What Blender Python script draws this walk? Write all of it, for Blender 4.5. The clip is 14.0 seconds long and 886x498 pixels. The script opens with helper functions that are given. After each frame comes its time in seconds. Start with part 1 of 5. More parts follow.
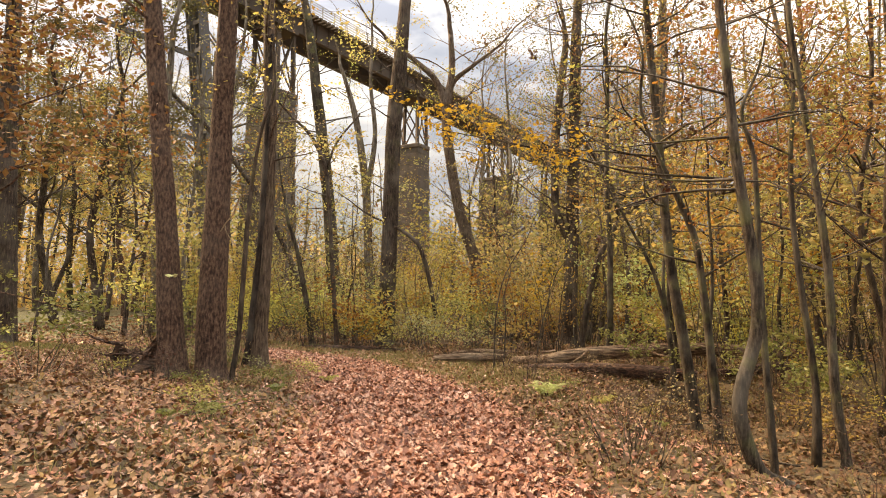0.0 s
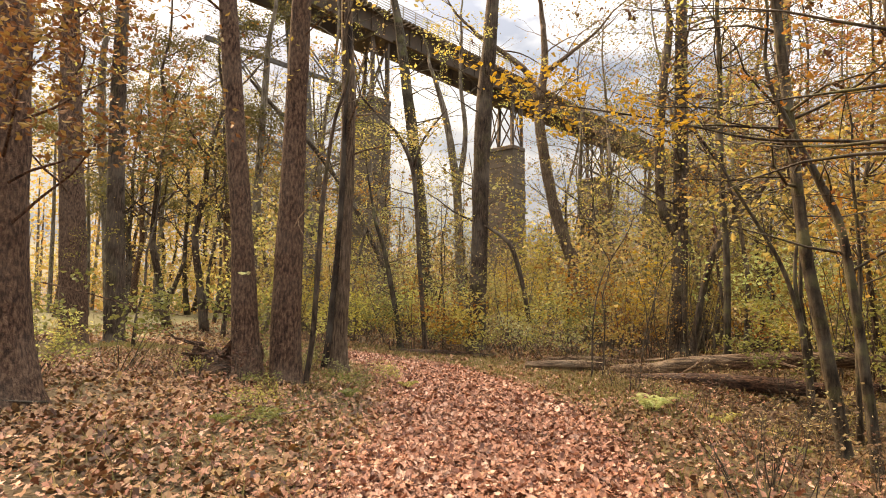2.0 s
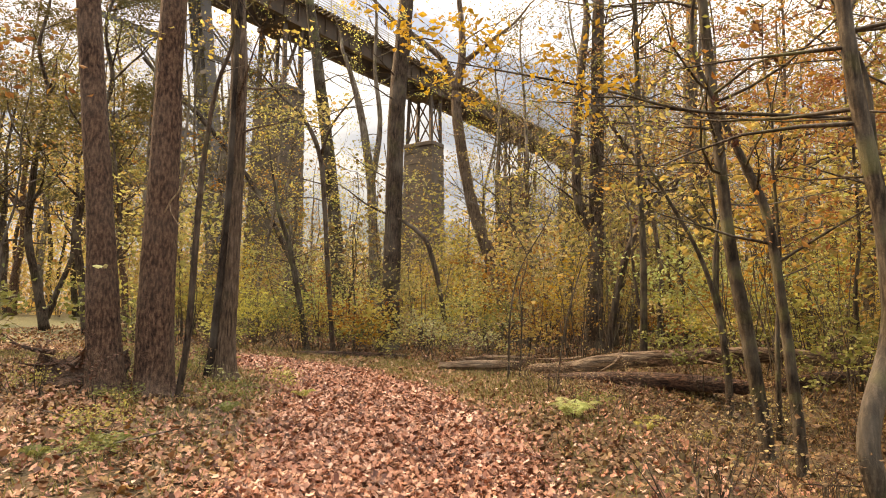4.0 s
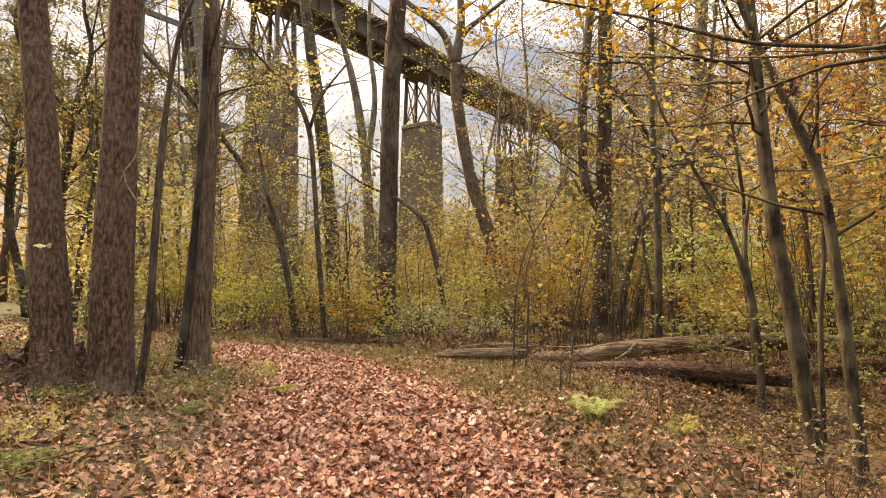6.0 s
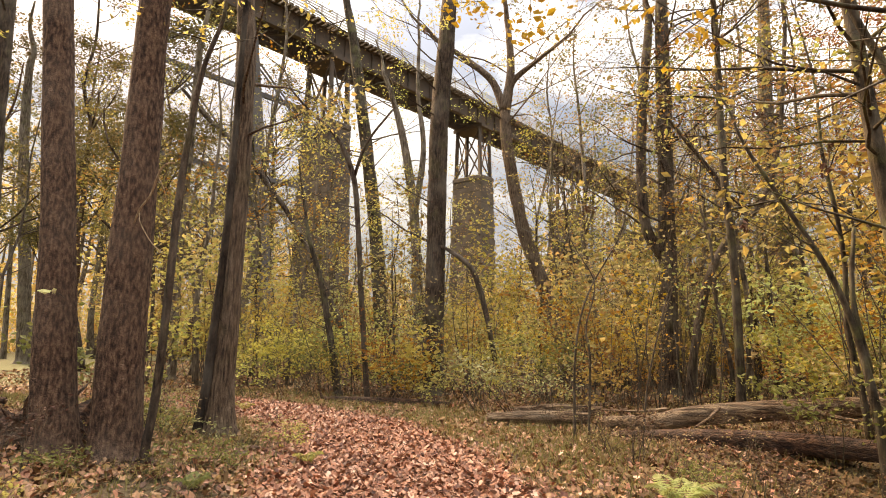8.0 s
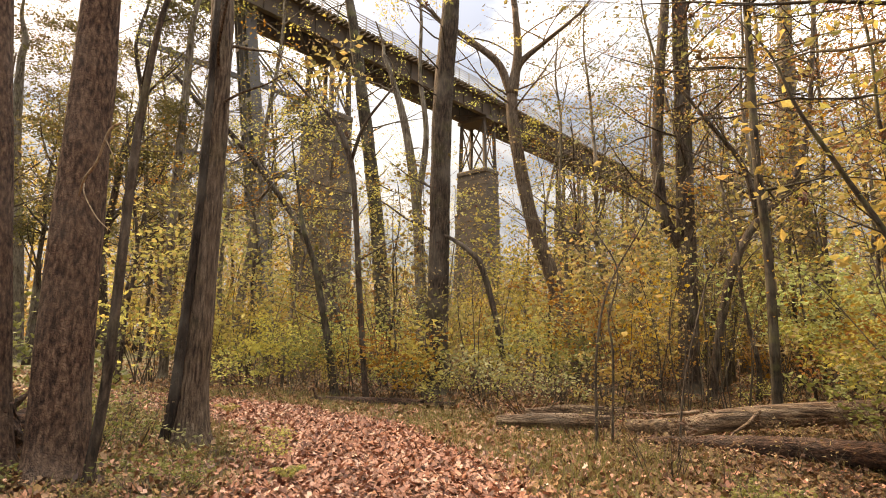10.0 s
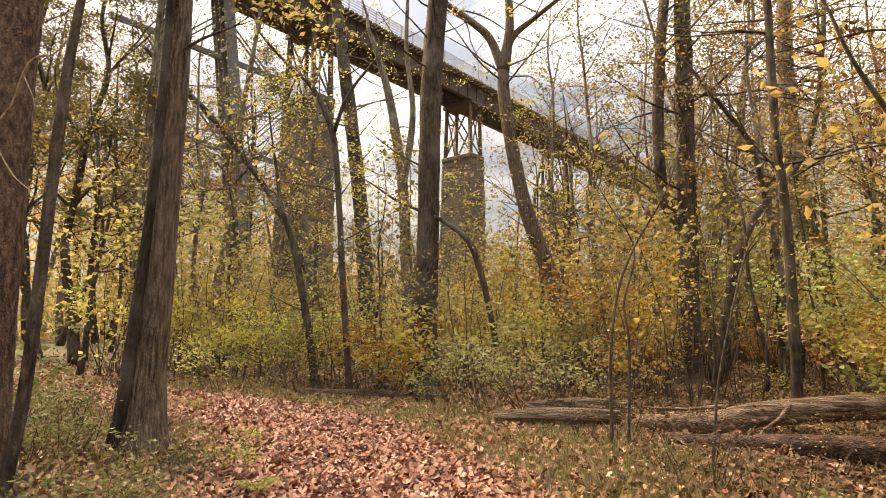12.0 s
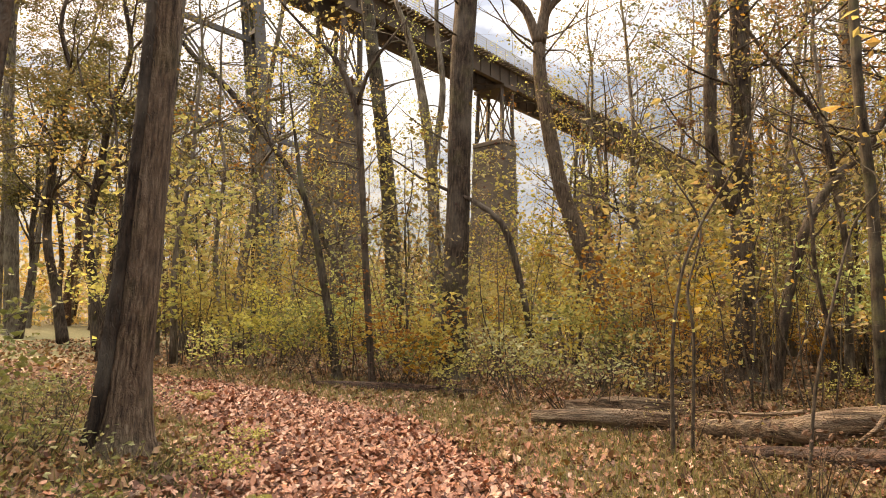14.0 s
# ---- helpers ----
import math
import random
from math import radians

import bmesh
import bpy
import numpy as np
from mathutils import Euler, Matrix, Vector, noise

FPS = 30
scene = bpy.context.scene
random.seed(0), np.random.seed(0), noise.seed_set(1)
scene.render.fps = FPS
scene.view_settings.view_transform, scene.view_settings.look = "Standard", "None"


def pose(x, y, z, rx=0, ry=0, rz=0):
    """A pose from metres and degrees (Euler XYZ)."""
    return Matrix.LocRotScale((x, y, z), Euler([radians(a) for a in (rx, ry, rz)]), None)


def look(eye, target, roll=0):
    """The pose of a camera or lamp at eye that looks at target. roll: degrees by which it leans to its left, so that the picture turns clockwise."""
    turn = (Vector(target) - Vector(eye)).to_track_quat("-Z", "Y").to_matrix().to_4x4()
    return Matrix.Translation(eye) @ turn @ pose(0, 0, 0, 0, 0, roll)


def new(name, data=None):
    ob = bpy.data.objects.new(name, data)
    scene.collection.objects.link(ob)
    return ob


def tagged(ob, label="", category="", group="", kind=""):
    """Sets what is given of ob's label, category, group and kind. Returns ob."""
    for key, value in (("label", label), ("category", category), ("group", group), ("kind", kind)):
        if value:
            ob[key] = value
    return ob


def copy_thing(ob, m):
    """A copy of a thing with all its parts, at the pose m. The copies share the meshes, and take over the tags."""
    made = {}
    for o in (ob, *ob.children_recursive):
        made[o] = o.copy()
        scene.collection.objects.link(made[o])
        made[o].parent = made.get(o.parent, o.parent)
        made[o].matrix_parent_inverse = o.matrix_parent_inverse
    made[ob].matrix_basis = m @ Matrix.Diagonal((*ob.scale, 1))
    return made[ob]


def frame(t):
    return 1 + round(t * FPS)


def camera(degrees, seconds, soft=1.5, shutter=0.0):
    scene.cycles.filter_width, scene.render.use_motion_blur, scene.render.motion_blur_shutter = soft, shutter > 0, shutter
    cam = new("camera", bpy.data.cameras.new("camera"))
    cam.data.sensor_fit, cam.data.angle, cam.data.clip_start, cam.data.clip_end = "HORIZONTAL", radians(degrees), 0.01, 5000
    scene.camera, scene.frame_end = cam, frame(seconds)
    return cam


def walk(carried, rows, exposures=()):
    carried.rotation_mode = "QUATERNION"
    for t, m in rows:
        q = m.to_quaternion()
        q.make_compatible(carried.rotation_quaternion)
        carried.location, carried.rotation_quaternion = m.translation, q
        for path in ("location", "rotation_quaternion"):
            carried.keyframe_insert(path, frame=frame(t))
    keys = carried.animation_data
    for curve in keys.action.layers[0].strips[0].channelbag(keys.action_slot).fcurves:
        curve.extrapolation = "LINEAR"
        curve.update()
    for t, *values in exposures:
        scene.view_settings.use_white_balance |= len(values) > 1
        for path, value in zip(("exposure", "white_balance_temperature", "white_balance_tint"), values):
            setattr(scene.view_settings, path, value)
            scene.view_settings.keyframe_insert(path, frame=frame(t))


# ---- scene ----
cam = camera(72.9, 14.0, soft=1.0)
METRES, EYE, TILT, LEAN, TURN = 7.9, 1.6, 0.0, 0.0, 0.0
ROWS = [
    (0.0, 0.0, 0.0, 0.0, -0.09, 5.18, -1.01),
    (0.5, 0.0111, 0.0348, -0.0039, 0.8, 6.0, -0.96),
    (1.0, 0.0144, 0.0696, -0.0091, 0.63, 5.89, -0.97),
    (1.5, 0.024, 0.1055, -0.0126, 2.21, 5.79, -0.87),
    (2.0, 0.0251, 0.1372, -0.0131, 9.31, 5.58, -1.23),
    (2.5, 0.0246, 0.1716, -0.0101, 8.79, 5.76, -1.16),
    (3.0, 0.0341, 0.2109, -0.0131, 6.44, 5.8, -0.74),
    (3.5, 0.0392, 0.2486, -0.0139, 5.35, 5.82, -0.87),
    (3.7, 0.0392, 0.2634, -0.0139, 3.0, 5.75, -0.85),
    (5.8, 0.0372, 0.4178, -0.0142, -0.45, 4.0, -0.36),
    (6.0, 0.037, 0.4324, -0.0143, 1.67, 4.0, -0.36),
    (6.5, 0.0383, 0.4654, -0.0156, 5.31, 3.93, -0.81),
    (7.0, 0.0339, 0.5027, -0.0162, 5.05, 5.22, -0.58),
    (7.5, 0.0414, 0.5359, -0.0181, 5.18, 7.75, -0.43),
    (8.0, 0.041, 0.5676, -0.019, 6.68, 9.26, -0.67),
    (8.2, 0.0402, 0.582, -0.0191, 6.75, 9.1, -0.67),
    (10.3, 0.0205, 0.7335, -0.0209, 7.15, 8.85, -0.53),
    (10.5, 0.0166, 0.7471, -0.021, 6.8, 8.66, -0.53),
    (11.0, 0.0052, 0.7781, -0.0226, 6.28, 8.75, -0.85),
    (11.5, -0.0101, 0.8082, -0.0215, 5.83, 8.67, -0.63),
    (12.0, -0.0115, 0.8452, -0.0225, 5.5, 7.87, -0.42),
    (12.5, -0.016, 0.8778, -0.0236, 5.51, 7.44, -0.76),
    (13.0, -0.0254, 0.9103, -0.0237, 5.14, 6.96, -0.71),
    (13.5, -0.024, 0.9482, -0.0246, 4.86, 6.93, -0.59),
    (14.0, -0.0262, 0.9826, -0.0235, 8.32, 6.82, -1.13),
]
walk(cam, [(t, pose(0, 0, EYE, TILT, LEAN, TURN) @ pose(METRES * x, METRES * y, METRES * z, 90 + pitch, roll, yaw)) for t, x, y, z, yaw, pitch, roll in ROWS],
     exposures=((0.0, 1.44, 10700, 19), (6.0, 1.52, 10900, 19), (14.0, 1.48, 10700, 19)))

# ---- world, sun, exposure ----
SUN_AZ, SUN_EL = -60.0, 41.0
world = bpy.data.worlds.new("world")
scene.world = world
world.use_nodes = True
wn, wl = world.node_tree.nodes, world.node_tree.links
wn.clear()
w_out = wn.new("ShaderNodeOutputWorld")
w_bg = wn.new("ShaderNodeBackground")
w_bg.inputs["Strength"].default_value = 0.13
w_sky = wn.new("ShaderNodeTexSky")
w_sky.sky_type, w_sky.sun_disc = "NISHITA", False
w_sky.sun_elevation, w_sky.sun_rotation = radians(SUN_EL), radians(SUN_AZ)
w_co = wn.new("ShaderNodeTexCoord")
w_map = wn.new("ShaderNodeMapping")
w_map.inputs["Scale"].default_value = (1.0, 1.0, 2.6)
w_cloud = wn.new("ShaderNodeTexNoise")
w_cloud.inputs["Scale"].default_value, w_cloud.inputs["Detail"].default_value = 3.2, 7.0
w_ramp = wn.new("ShaderNodeValToRGB")
w_ramp.color_ramp.elements[0].position, w_ramp.color_ramp.elements[1].position = 0.4, 0.56
w_mix = wn.new("ShaderNodeMixRGB")
w_soft = wn.new("ShaderNodeTexNoise")
w_soft.inputs["Scale"].default_value, w_soft.inputs["Detail"].default_value = 5.5, 6.0
w_tone = wn.new("ShaderNodeValToRGB")
w_tone.color_ramp.elements[0].position, w_tone.color_ramp.elements[1].position = 0.36, 0.6
w_tone.color_ramp.elements[0].color, w_tone.color_ramp.elements[1].color = (0.34, 0.47, 0.66, 1), (0.68, 0.84, 1.0, 1)
w_gain = wn.new("ShaderNodeMixRGB")
w_gain.blend_type = "MULTIPLY"
w_gain.inputs[0].default_value = 1.0
w_gain.inputs[2].default_value = (11.2, 11.0, 11.2, 1)
wl.new(w_map.outputs["Vector"], w_soft.inputs["Vector"])
wl.new(w_soft.outputs["Fac"], w_tone.inputs["Fac"])
wl.new(w_tone.outputs["Color"], w_gain.inputs[1])
wl.new(w_gain.outputs["Color"], w_mix.inputs[2])
# an overcast sky is brighter overhead than at the horizon
w_sep = wn.new("ShaderNodeSeparateXYZ")
w_rise = wn.new("ShaderNodeMapRange")
w_rise.inputs["To Min"].default_value, w_rise.inputs["To Max"].default_value = 0.22, 2.9
w_pow = wn.new("ShaderNodeMath")
w_pow.operation = "POWER"
w_pow.inputs[1].default_value = 2.15
w_pow.use_clamp = True
w_dome = wn.new("ShaderNodeMixRGB")
w_dome.blend_type = "MULTIPLY"
w_dome.inputs[0].default_value = 1.0
wl.new(w_co.outputs["Generated"], w_sep.inputs[0])
wl.new(w_sep.outputs["Z"], w_pow.inputs[0])
wl.new(w_pow.outputs[0], w_rise.inputs["Value"])
wl.new(w_mix.outputs["Color"], w_dome.inputs[1])
wl.new(w_rise.outputs["Result"], w_dome.inputs[2])
wl.new(w_co.outputs["Generated"], w_map.inputs["Vector"])
wl.new(w_map.outputs["Vector"], w_cloud.inputs["Vector"])
wl.new(w_cloud.outputs["Fac"], w_ramp.inputs["Fac"])
wl.new(w_ramp.outputs["Color"], w_mix.inputs["Fac"])
wl.new(w_sky.outputs["Color"], w_mix.inputs[1])
wl.new(w_dome.outputs["Color"], w_bg.inputs["Color"])
wl.new(w_bg.outputs["Background"], w_out.inputs["Surface"])

sun_data = bpy.data.lights.new("sun", "SUN")
sun_data.energy, sun_data.angle, sun_data.color = 4.2, radians(14.0), (1.0, 0.86, 0.68)
sun = new("sun", sun_data)
sun_way = Vector((math.sin(radians(SUN_AZ)) * math.cos(radians(SUN_EL)), math.cos(radians(SUN_AZ)) * math.cos(radians(SUN_EL)), math.sin(radians(SUN_EL))))
sun.matrix_world = look(sun_way * 60, (0, 0, 0))


# ---- materials ----
def shader(name, rough=0.85):
    m = bpy.data.materials.new(name)
    m.use_nodes = True
    n, l = m.node_tree.nodes, m.node_tree.links
    b = n["Principled BSDF"]
    b.inputs["Roughness"].default_value = rough
    b.inputs["Specular IOR Level"].default_value = 0.25
    return m, n, l, b


def ramp(n, stops):
    r = n.new("ShaderNodeValToRGB")
    e = r.color_ramp.elements
    while len(e) < len(stops):
        e.new(0.5)
    for i, (p, c) in enumerate(stops):
        e[i].position, e[i].color = p, (*c, 1)
    return r


def noise_tex(n, l, scale, detail=4.0, stretch=None):
    co = n.new("ShaderNodeTexCoord")
    t = n.new("ShaderNodeTexNoise")
    t.inputs["Scale"].default_value, t.inputs["Detail"].default_value = scale, detail
    if stretch:
        mp = n.new("ShaderNodeMapping")
        mp.inputs["Scale"].default_value = stretch
        l.new(co.outputs["Object"], mp.inputs["Vector"])
        l.new(mp.outputs["Vector"], t.inputs["Vector"])
    else:
        l.new(co.outputs["Object"], t.inputs["Vector"])
    return t


def mix(n, l, a, b, fac, kind="MIX"):
    m = n.new("ShaderNodeMixRGB")
    m.blend_type = kind
    for s, v in ((m.inputs[1], a), (m.inputs[2], b), (m.inputs[0], fac)):
        if isinstance(v, (int, float)):
            s.default_value = v
        elif isinstance(v, tuple):
            s.default_value = (*v, 1)
        else:
            l.new(v, s)
    return m.outputs[0]


def bump(n, l, b, height, strength, distance):
    u = n.new("ShaderNodeBump")
    u.inputs["Strength"].default_value, u.inputs["Distance"].default_value = strength, distance
    l.new(height, u.inputs["Height"])
    l.new(u.outputs["Normal"], b.inputs["Normal"])


def bark(name, dark, mid, light, moss=0.0, furrow=14.0, depth=0.03, pale=0.45, run=(1, 1, 0.3)):
    """Furrowed bark: upright plates with dark cracks, pale worn faces, lichen and moss patches."""
    m, n, l, b = shader(name, 0.9)
    co = n.new("ShaderNodeTexCoord")
    mp = n.new("ShaderNodeMapping")
    mp.inputs["Scale"].default_value = run
    wob = noise_tex(n, l, 7, 3.0)
    warp = mix(n, l, co.outputs["Object"], wob.outputs["Color"], 0.14)
    l.new(warp, mp.inputs["Vector"])
    plates = n.new("ShaderNodeTexVoronoi")
    plates.feature = "DISTANCE_TO_EDGE"
    plates.inputs["Scale"].default_value = furrow * 2.0
    l.new(mp.outputs["Vector"], plates.inputs["Vector"])
    crack = ramp(n, ((0.0, (0, 0, 0)), (0.22, (1, 1, 1))))
    l.new(plates.outputs["Distance"], crack.inputs["Fac"])
    grain = noise_tex(n, l, furrow * 1.6, 8.0, tuple(0.66 * v if v < 1 else 1 for v in run))
    fine = noise_tex(n, l, 70, 5.0, tuple(1.5 * v if v < 1 else 1 for v in run))
    patch = noise_tex(n, l, 1.4, 4.0)
    r = ramp(n, ((0.34, dark), (0.5, mid), (0.66, light)))
    l.new(grain.outputs["Fac"], r.inputs["Fac"])
    c = mix(n, l, r.outputs["Color"], mix(n, l, r.outputs["Color"], (0.5, 0.48, 0.46), 1.0, "MULTIPLY"), fine.outputs["Fac"])
    c = mix(n, l, mix(n, l, c, (0.74, 0.71, 0.69), 1.0, "MULTIPLY"), c, crack.outputs["Color"])
    pr = ramp(n, ((0.45, (0, 0, 0)), (0.68, (pale, pale, pale))))
    l.new(patch.outputs["Fac"], pr.inputs["Fac"])
    c = mix(n, l, c, tuple(0.6 * v + 0.4 * w for v, w in zip(light, (0.26, 0.25, 0.22))), pr.outputs["Color"])
    if moss:
        mo = noise_tex(n, l, 2.3, 6.0)
        mr = ramp(n, ((0.52, (0, 0, 0)), (0.66, (moss, moss, moss))))
        l.new(mo.outputs["Fac"], mr.inputs["Fac"])
        c = mix(n, l, c, (0.13, 0.14, 0.05), mr.outputs["Color"])
    l.new(c, b.inputs["Base Color"])
    h = mix(n, l, mix(n, l, grain.outputs["Fac"], fine.outputs["Fac"], 0.4), crack.outputs["Color"], 0.12)
    bump(n, l, b, h, 1.0, depth * 1.6)
    return m


def leafy(name, colours, clear=0.4, rough=0.6, own=True, gloss=0.25, stand=0.0):
    m, n, l, b = shader(name, rough)
    b.inputs["Specular IOR Level"].default_value = gloss
    g = n.new("ShaderNodeNewGeometry")
    k = len(colours) - 1
    r = ramp(n, [(i / k, c) for i, c in enumerate(colours)])
    if stand:
        # whole stands turn colour together
        big = noise_tex(n, l, stand, 2.0)
        spread = n.new("ShaderNodeMapRange")
        spread.inputs["From Min"].default_value, spread.inputs["From Max"].default_value = 0.3, 0.7
        l.new(big.outputs["Fac"], spread.inputs["Value"])
        l.new(mix(n, l, spread.outputs["Result"], g.outputs["Random Per Island"], 0.3), r.inputs["Fac"])
    else:
        l.new(g.outputs["Random Per Island"], r.inputs["Fac"])
    v = noise_tex(n, l, 35, 3.0)
    oi = n.new("ShaderNodeObjectInfo")
    hs = n.new("ShaderNodeHueSaturation")
    for socket, lo, hi in (("Hue", 0.475, 0.535), ("Value", 0.72, 1.22)):
        mr = n.new("ShaderNodeMapRange")
        mr.inputs["To Min"].default_value, mr.inputs["To Max"].default_value = lo, hi
        l.new(oi.outputs["Random"], mr.inputs["Value"])
        l.new(mr.outputs["Result"], hs.inputs[socket])
    if own:
        l.new(r.outputs["Color"], hs.inputs["Color"])
        r = hs
    c = mix(n, l, r.outputs["Color"], mix(n, l, r.outputs["Color"], (0.45, 0.4, 0.35), 1.0, "MULTIPLY"), v.outputs["Fac"])
    l.new(c, b.inputs["Base Color"])
    if clear:
        t = n.new("ShaderNodeBsdfTranslucent")
        s = n.new("ShaderNodeMixShader")
        s.inputs[0].default_value = clear
        l.new(c, t.inputs["Color"])
        l.new(b.outputs[0], s.inputs[1])
        l.new(t.outputs[0], s.inputs[2])
        l.new(s.outputs[0], n["Material Output"].inputs["Surface"])
    return m


BARK_BROWN = bark("bark_brown", (0.035, 0.018, 0.012), (0.125, 0.07, 0.048), (0.235, 0.15, 0.105), 0.0, 17, 0.03, 0.2, (1, 1, 0.62))
BARK_DARK = bark("bark_dark", (0.02, 0.013, 0.009), (0.064, 0.043, 0.031), (0.13, 0.093, 0.068), 0.15)
BARK_FURROW = bark("bark_furrowed", (0.045, 0.028, 0.02), (0.15, 0.102, 0.072), (0.26, 0.192, 0.14), 0.1, 22, 0.04, 0.25, (1, 1, 0.2))
VINE_BARK = bark("vine_bark", (0.014, 0.009, 0.007), (0.035, 0.023, 0.017), (0.065, 0.045, 0.034), 0.0, 18, 0.02)
BARK_GREY = bark("bark_grey", (0.065, 0.05, 0.038), (0.155, 0.125, 0.097), (0.28, 0.24, 0.195), 0.25, 10, 0.02)
BARK_OLIVE = bark("bark_olive", (0.017, 0.012, 0.008), (0.052, 0.038, 0.025), (0.105, 0.083, 0.056), 0.4, 12, 0.012)
BARK_SMOOTH = bark("bark_smooth", (0.022, 0.016, 0.011), (0.06, 0.045, 0.031), (0.135, 0.107, 0.076), 0.4, 22, 0.006)
LOG_BARK = bark("log_bark", (0.03, 0.017, 0.01), (0.17, 0.1, 0.06), (0.4, 0.28, 0.18), 0.0, 15, 0.05, 0.3, (0.12, 1, 1))
TWIG = bark("twig_bark", (0.027, 0.02, 0.014), (0.074, 0.055, 0.04), (0.15, 0.12, 0.09), 0.2, 30, 0.004)
ROTTEN = bark("rotten_wood", (0.02, 0.012, 0.009), (0.075, 0.04, 0.028), (0.19, 0.1, 0.062), 0.0, 16, 0.04, 0.2, (0.3, 1, 1))

YELLOW = leafy("yellow_leaves", ((0.3, 0.25, 0.08), (0.62, 0.5, 0.13), (0.78, 0.63, 0.2), (0.56, 0.52, 0.17), (0.7, 0.48, 0.14)), 0.6)
YELLOWGREEN = leafy("yellow_green_leaves", ((0.2, 0.21, 0.08), (0.48, 0.45, 0.15), (0.68, 0.58, 0.22), (0.36, 0.37, 0.14), (0.68, 0.48, 0.18)), 0.6)
GOLD = leafy("golden_leaves", ((0.5, 0.26, 0.04), (0.6, 0.36, 0.05), (0.42, 0.2, 0.04), (0.62, 0.4, 0.08)), 0.45)
ORANGE = leafy("orange_leaves", ((0.45, 0.2, 0.06), (0.55, 0.26, 0.06), (0.36, 0.15, 0.06), (0.5, 0.32, 0.1)), 0.45)
RUST = leafy("rust_leaves", ((0.27, 0.11, 0.05), (0.38, 0.2, 0.07), (0.2, 0.09, 0.045), (0.42, 0.26, 0.08), (0.3, 0.23, 0.08)), 0.22, 0.6, False)
DEAD = leafy("withered_leaves", ((0.09, 0.045, 0.03), (0.17, 0.085, 0.05), (0.12, 0.06, 0.04)), 0.2)
GREEN = leafy("green_leaves", ((0.14, 0.17, 0.05), (0.24, 0.26, 0.08), (0.33, 0.33, 0.12), (0.18, 0.2, 0.06)), 0.45, 0.45, False)
SAGE = leafy("pale_green_leaves", ((0.24, 0.26, 0.11), (0.38, 0.4, 0.19), (0.5, 0.5, 0.26), (0.3, 0.3, 0.12), (0.58, 0.5, 0.2)), 0.45, 0.45, False)
LIME = leafy("lime_fern", ((0.5, 0.56, 0.2), (0.6, 0.64, 0.28), (0.42, 0.5, 0.17)), 0.45)
CREAM = leafy("cream_leaves", ((0.74, 0.68, 0.4), (0.66, 0.62, 0.3), (0.8, 0.74, 0.5)), 0.3)
MIXED = leafy("mixed_leaves", ((0.24, 0.24, 0.07), (0.42, 0.36, 0.11), (0.42, 0.28, 0.1), (0.26, 0.27, 0.08), (0.42, 0.26, 0.09)), 0.58)
FAR = leafy("distant_leaves", ((0.24, 0.25, 0.1), (0.58, 0.46, 0.17), (0.66, 0.4, 0.14), (0.4, 0.37, 0.14), (0.7, 0.55, 0.22), (0.5, 0.27, 0.1), (0.6, 0.5, 0.24)), 0.5, 0.6, False, 0.25, 0.16)
TAN = leafy("tan_dry_leaves", ((0.36, 0.24, 0.13), (0.5, 0.35, 0.2), (0.28, 0.18, 0.1), (0.56, 0.43, 0.23), (0.42, 0.36, 0.16)), 0.4)
PINE = leafy("brownish_green_leaves", ((0.09, 0.1, 0.04), (0.16, 0.14, 0.06), (0.2, 0.15, 0.06), (0.12, 0.12, 0.05), (0.28, 0.22, 0.07)), 0.35)
# palest stop stands in for glints on the leaves, darkest for shaded gaps between
LITTER = leafy("fallen_leaves", ((0.06, 0.022, 0.016), (0.56, 0.251, 0.158), (0.36, 0.135, 0.080), (0.68, 0.363, 0.251), (0.2, 0.070, 0.043), (0.08, 0.030, 0.020), (0.6, 0.279, 0.177), (0.82, 0.539, 0.409), (0.12, 0.042, 0.028), (0.52, 0.223, 0.121)), 0.08, 0.5, False, 0.25)
LITTER_TAN = leafy("fallen_leaves_tan", ((0.07, 0.032, 0.02), (0.34, 0.165, 0.085), (0.44, 0.235, 0.125), (0.2, 0.085, 0.045), (0.52, 0.31, 0.17), (0.06, 0.028, 0.018), (0.4, 0.23, 0.08), (0.13, 0.055, 0.032)), 0.08, 0.5, False, 0.25)
GRASS = leafy("dry_grass", ((0.18, 0.2, 0.07), (0.34, 0.29, 0.12), (0.15, 0.17, 0.06), (0.42, 0.32, 0.16), (0.24, 0.24, 0.085)), 0.35, 0.6, False)
LITTER_OLD = leafy("fallen_leaves_old", ((0.1, 0.05, 0.03), (0.2, 0.11, 0.06), (0.27, 0.16, 0.085), (0.13, 0.07, 0.04), (0.36, 0.23, 0.12), (0.07, 0.04, 0.025), (0.24, 0.18, 0.07)), 0.15, 0.6, False, 0.15)


